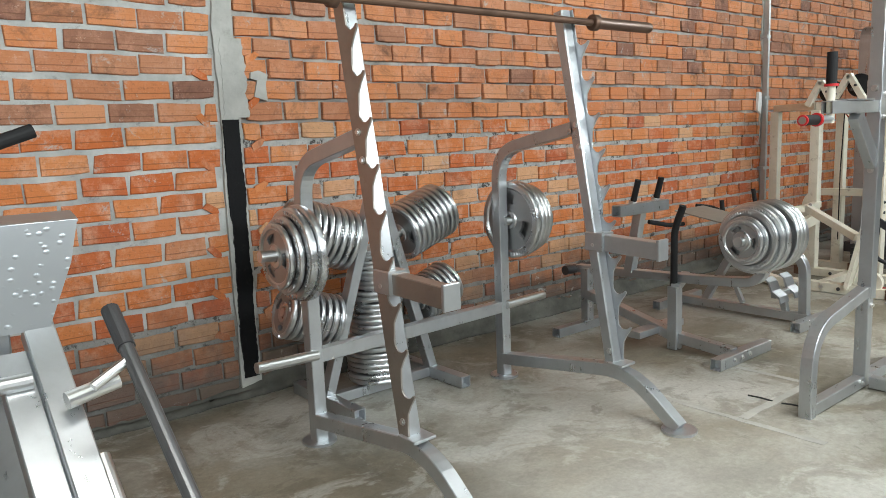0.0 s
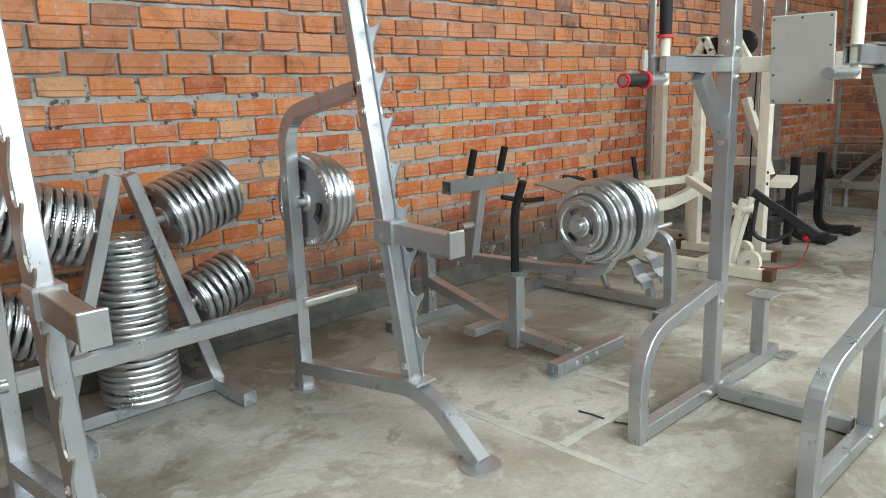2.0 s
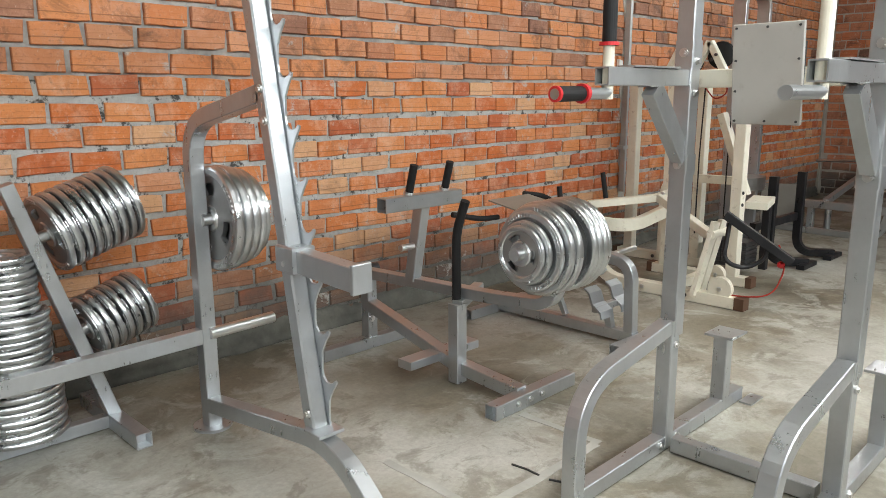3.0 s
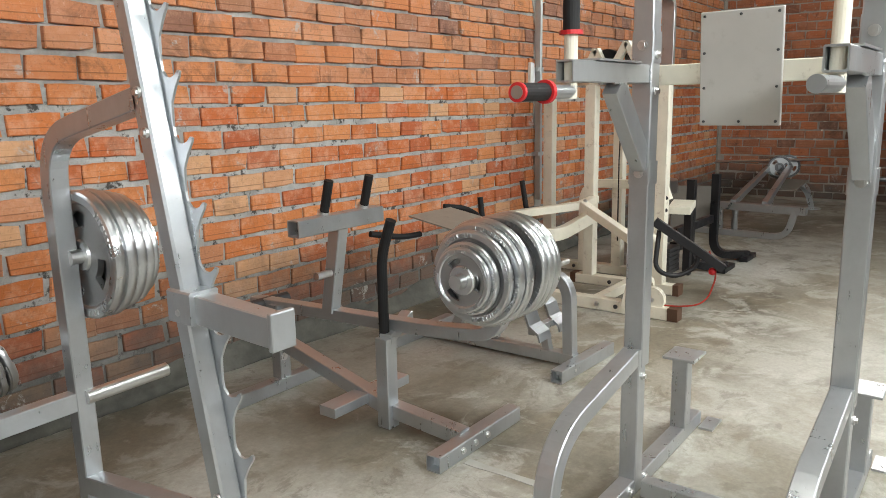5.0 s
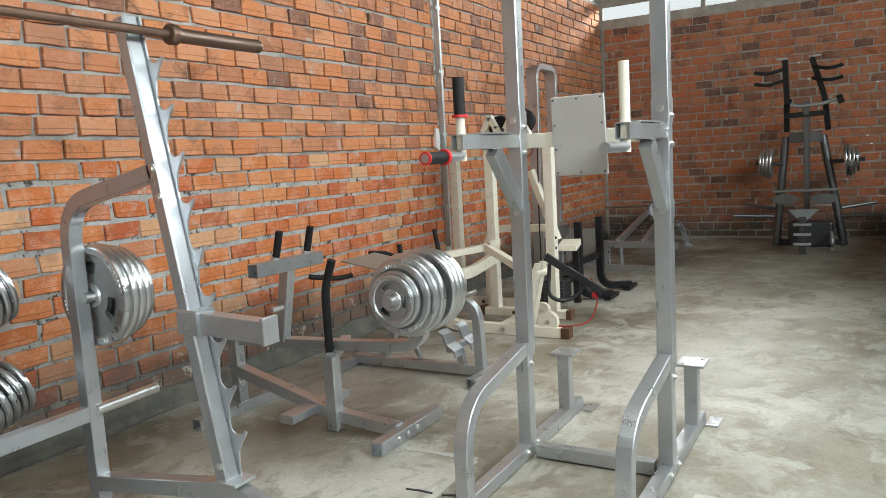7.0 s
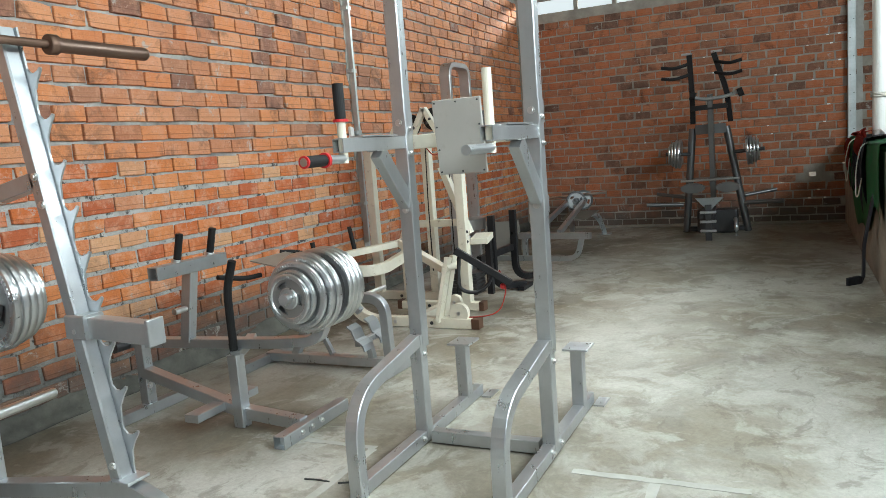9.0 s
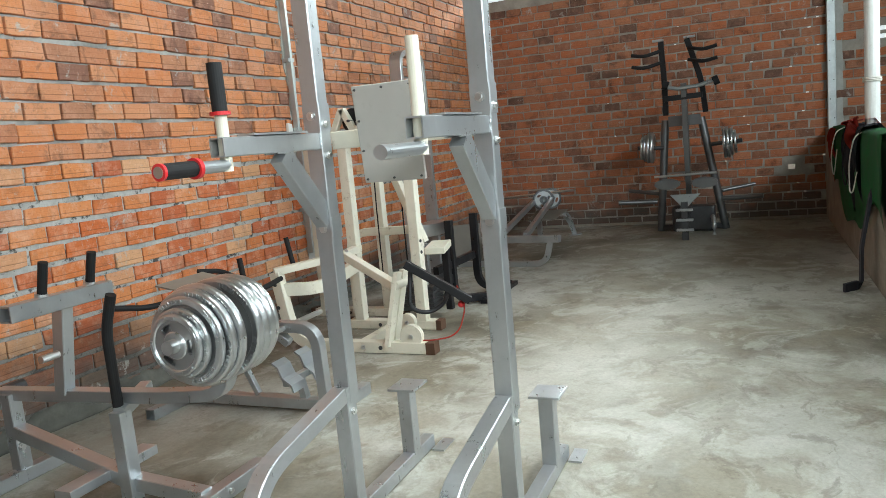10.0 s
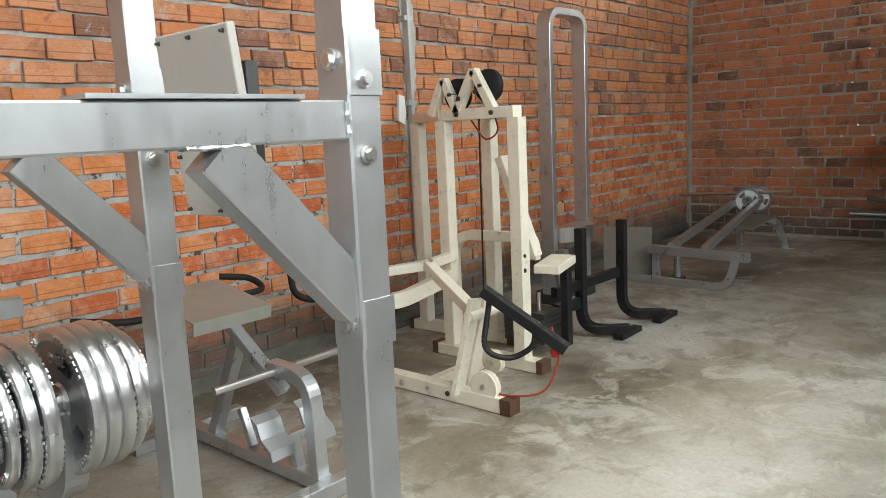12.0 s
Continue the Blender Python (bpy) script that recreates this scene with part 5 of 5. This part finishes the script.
part("handle_post", tube([rel((0.09, 2.04, 0.9), o), rel((0.09, 2.10, 1.245), o)], disc(0.018, 14), (1, 0, 0)), STEEL, press)
for k in range(3):
    weight(0.36, pose(0.16 + 0.04 * k, 1.55, 0.30), "round silver weight plate on the leg press", "plates on the leg press")
part("plate_peg", tube([rel((0.10, 1.55, 0.30), o), rel((0.33, 1.55, 0.30), o)], disc(0.023, 14)), CHROME, press)

# ---- things on and by the half wall ----
pole = thing("pole", (8.28, -0.795, 1.05), "white-painted steel pole tied with a cord on the half wall", "pole")
part("shaft", tube([(0, 0, 0), (0, 0, 2.7)], disc(0.054, 20), (1, 0, 0)), WHITE_PAINT, pole)
q = bmesh.new()
for k in range(3):
    sweep(q, [(0.061 * math.cos(a), 0.061 * math.sin(a), 0.42 + 0.012 * k) for a in [2 * math.pi * j / 16 for j in range(17)]], disc(0.008, 6))
part("cord", q, CABLE_WHITE, pole, "knotted pale cord")


def draped(name, x0, x1, zt, zb, seed, material, label, category, bulge=0.06):
    """Cloth or net thrown over the half wall, with folds."""
    r = random.Random(seed)
    nx, nz = 22, 16
    bm = bmesh.new()
    ph = [r.uniform(0, 6.3) for _ in range(4)]
    g = []
    for i in range(nx + 1):
        u = i / nx
        x = x0 + (x1 - x0) * u
        low = zb + 0.14 * math.sin(7 * u + ph[0]) + 0.06 * math.sin(17 * u + ph[1])
        col = []
        for j in range(nz + 1):
            v = j / nz
            z = zt - (zt - low) * v
            fold = 0.5 + 0.5 * math.sin(23 * u + ph[2] + 1.5 * v) * math.cos(9 * u + ph[3])
            col.append(bm.verts.new((x + 0.03 * math.sin(9 * v + ph[0]), -0.70 + bulge * fold * (0.3 + 0.7 * math.sin(math.pi * min(1, v * 0.9 + 0.1))), z)))
        col.insert(0, bm.verts.new((x, -0.80, zt + 0.02)))
        col.insert(0, bm.verts.new((x, -0.89, zt - 0.1)))
        g.append(col)
    for a, b in zip(g, g[1:]):
        for j in range(len(a) - 1):
            bm.faces.new((a[j], b[j], b[j + 1], a[j + 1])).smooth = True
    bmesh.ops.solidify(bm, geom=bm.faces[:], thickness=0.008)
    return single(name, bm, material, label, category)


draped("netting", 7.0, 10.2, 1.10, 0.42, 1, GREEN, "green netting thrown over the half wall", "netting", 0.05)
draped("dark_cloth", 7.9, 8.8, 1.13, 0.62, 2, CLOTH_DARK, "dark cloth hanging over the half wall", "cloth", 0.08)
draped("red_cloth", 10.0, 10.45, 1.08, 0.72, 3, CLOTH_RED, "dull red cloth hanging on the half wall", "cloth", 0.06)
draped("red_rag", 8.2, 8.5, 1.17, 1.02, 4, CLOTH_RED, "dull red rag on the half wall", "rag", 0.12)
for k, x in enumerate((7.9, 8.35, 9.3)):
    pts = [(x, -0.80, 1.10), (x + 0.03, -0.64, 1.10), (x + 0.10, -0.60, 0.90), (x - 0.02, -0.59, 0.66 + 0.06 * k), (x - 0.12, -0.60, 0.66), (x - 0.20, -0.62, 0.82 + 0.05 * k)]
    single("cord", tube(rounded(pts, 0.16, 8), disc(0.005, 8)), CABLE_WHITE if k != 1 else BLACK, "loose pale cord hanging over the half wall" if k != 1 else "loose black cord hanging over the half wall", "cord", "cords on the half wall")
single("dark_strap", tube(rounded([(7.55, -0.70, 0.75), (7.50, -0.62, 0.30), (7.52, -0.62, 0.02), (7.40, -0.50, 0.012)], 0.06), rect(0.10, 0.02), (0, 1, 0)), CLOTH_DARK, "dark strap hanging down to the floor", "strap")

# ---- thin dark sticks lying on the floor by the dip station ----
for a, b in (((3.252, 1.707), (3.258, 1.591)), ((3.259, 1.548), (3.280, 1.470))):
    single("loose_stick", tube([(*a, 0.004), ((a[0] + b[0]) / 2 + 0.006, (a[1] + b[1]) / 2, 0.004), (*b, 0.004)], disc(0.004, 8)), DARK_STEEL, "thin dark stick lying on the concrete floor", "stick", "sticks on the floor")

# ---- bricks, last ----
brick_rng = random.Random(42)


def brick_verts(w, h, depth, r, jit=0.004):
    """Rings of eight in (along, out, up): back, shoulder and face, with chipped, uneven edges; out is positive towards the room."""
    a, b = w / 2, h / 2
    outline = [(-a, -b), (-a * 0.35, -b), (a * 0.4, -b), (a, -b), (a, b), (a * 0.3, b), (-a * 0.4, b), (-a, b)]
    tilt = r.uniform(-jit, jit) * 0.5
    mid = []
    for k, (x, z) in enumerate(outline):
        chip = r.uniform(0.004, 0.010) if k in (0, 3, 4, 7) and r.random() < 0.22 else 0.0
        mid.append((x + r.uniform(-0.0025, 0.0025) - math.copysign(chip, x), -0.004, z + r.uniform(-0.0025, 0.0025) + tilt * x / a - math.copysign(chip * 0.6, z)))
    back = [(x, -depth, z) for x, _, z in mid]
    face = []
    for x, _, z in mid:
        c = r.uniform(0.002, 0.0055)
        face.append((x - math.copysign(min(c, abs(x)), x), r.uniform(-0.0014, 0.0014), z - math.copysign(c, z)))
    return back + mid + face


BRICK_FACES = [tuple(range(16, 24))] + [(8 + k, 8 + (k + 1) % 8, 16 + (k + 1) % 8, 16 + k) for k in range(8)] + [(k, (k + 1) % 8, 8 + (k + 1) % 8, 8 + k) for k in range(8)]


def brick_data(name, verts, faces, sizes, material):
    me = bpy.data.meshes.new(name)
    me.from_pydata(verts, [], faces)
    uv = me.uv_layers.new(name="UVMap")
    me.materials.append(material)
    flat = []
    for f in faces:
        for v in f:
            flat += sizes[v]
    uv.data.foreach_set("uv", flat)
    me.update()
    return me


def face_uv(vs, w, h):
    return [(x / w + 0.5, z / h + 0.5) for x, _, z in vs]


VARIANTS = {}
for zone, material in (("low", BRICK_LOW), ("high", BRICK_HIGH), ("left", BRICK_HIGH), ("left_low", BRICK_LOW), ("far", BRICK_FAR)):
    VARIANTS[zone] = []
    for k in range(24):
        w, h = (0.203, 0.084) if zone.startswith("left") else (0.205, 0.083) if zone == "low" else (0.200, 0.0905)
        w += brick_rng.uniform(-0.006, 0.006)
        vs = brick_verts(w, h, 0.03, brick_rng, 0.006 if zone == "low" else 0.005)
        VARIANTS[zone].append(brick_data("brick", vs, BRICK_FACES, face_uv(vs, w, h), material))


def lay(parent, u0, u1, z_top, to_world, turn, singles, skip, rest_name, label, band=BAND):
    """Courses of running bond; the bricks for which singles() holds are objects, the others one joined part for each kind."""
    joined = {"low": ([], [], []), "high": ([], [], []), "left": ([], [], []), "left_low": ([], [], []), "far": ([], [], [])}
    rows = int(z_top / COURSE)
    for row in range(rows):
        z = (row + 0.5) * COURSE
        phase, sway = brick_rng.uniform(0, 6.3), brick_rng.uniform(0.002, 0.006)
        u = u0 - PITCH * (0.5 if row % 2 else 0.0) - brick_rng.uniform(0, 0.03)
        while u < u1:
            step = PITCH + brick_rng.uniform(-0.010, 0.012)
            a, b = max(u, u0), min(u + step, u1)
            if parent is wall_left and a < COL_X + 0.058 and b > COL_X - 0.058:
                a, b = (a, min(b, COL_X - 0.058)) if (a + b) / 2 < COL_X else (max(a, COL_X + 0.058), b)
            u += step
            c, whole = (a + b) / 2, b - a > step - 0.001
            step = b - a
            if step < 0.05 or skip(c, z, step):
                continue
            near = parent is wall_left and c < COL_X
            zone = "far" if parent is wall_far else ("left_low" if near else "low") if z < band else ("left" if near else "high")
            dz = brick_rng.uniform(-0.003, 0.003) + sway * math.sin(1.3 * c + phase) + (0.004 * math.sin(0.55 * c) if zone == "low" else 0.0)
            out = brick_rng.uniform(-0.003, 0.004) if zone not in ("high", "far") else brick_rng.uniform(-0.006, 0.007)
            if whole and singles(c, z):
                ob = new("brick", brick_rng.choice(VARIANTS[zone]))
                ob.parent = parent
                ob.matrix_basis = Matrix.Translation(to_world(c, out, z + dz)) @ turn @ pose(0, 0, 0, brick_rng.uniform(-2, 2), brick_rng.uniform(-0.9, 0.9), brick_rng.uniform(-1.5, 1.5))
            else:
                w = step - (0.012 if near else 0.010)
                h = 0.083 if near else 0.083 if zone == "low" else 0.0905
                vs = brick_verts(w, h, 0.03, brick_rng)
                V, F, S = joined[zone]
                n = len(V)
                for (x, y, zz), s in zip(vs, face_uv(vs, w, h)):
                    p = turn @ Vector((x, -y, zz))
                    V.append(to_world(c, out, z + dz) + p)
                    S.append(s)
                F += [tuple(n + k for k in f) for f in BRICK_FACES]
    for zone, material in (("low", BRICK_LOW), ("high", BRICK_HIGH), ("left", BRICK_HIGH), ("left_low", BRICK_LOW), ("far", BRICK_FAR)):
        V, F, S = joined[zone]
        if V:
            ob = new(rest_name, brick_data(rest_name, V, F, S, material))
            ob.parent = parent
            tagged(ob, label, "", "", "stuff")


# the variants face +y in their own space; out of the wall is -y there
for zone in VARIANTS:
    for me in VARIANTS[zone]:
        me.transform(Matrix.Diagonal((1, -1, 1, 1)))
        me.flip_normals()


def skip_left(c, z, step):
    return c < -2.4


lay(wall_left, -2.4, FAR_X - 0.02, 3.36, lambda u, d, z: Vector((u, WALL_Y - d, z)), Matrix.Identity(4),
    lambda c, z: 0.3 < c < 4.0 and 0.2 < z < 2.0, skip_left, "brickwork", "rows of orange hollow bricks")

# slanted brick offcuts set in the mortar beside the column
for side in (-1, 1):
    for k in range(7):
        z = 0.32 + 0.214 * k + (0.0 if side < 0 else 0.09)
        q = plate_slab([(-0.042, -0.014), (0.012, -0.019), (0.045, -0.006), (0.03, 0.014), (-0.03, 0.018)], 'y', -0.006, 0.008)
        ob = part("brick_offcut", q, BRICK_LOW, wall_left)
        ob.matrix_basis = pose(COL_X + side * 0.135, WALL_Y, z + 0.02, 0, -side * (35 + 8 * (k % 3 - 1)), 0)


def skip_far(c, z, step):
    for a, b, z0, z1 in SLITS[:1] + VENTS:
        if a - step / 2 + 0.015 < c < b + step / 2 - 0.015 and z0 - 0.045 < z < z1 + 0.045:
            return True
    return abs(c + 0.82) < 0.06 or any(abs(c - y) < step / 2 - 0.01 and abs(z - (hz + 0.008)) < 0.038 for y, hz in FAR_HOLES[2:])


quarter = pose(0, 0, 0, 0, 0, -90)
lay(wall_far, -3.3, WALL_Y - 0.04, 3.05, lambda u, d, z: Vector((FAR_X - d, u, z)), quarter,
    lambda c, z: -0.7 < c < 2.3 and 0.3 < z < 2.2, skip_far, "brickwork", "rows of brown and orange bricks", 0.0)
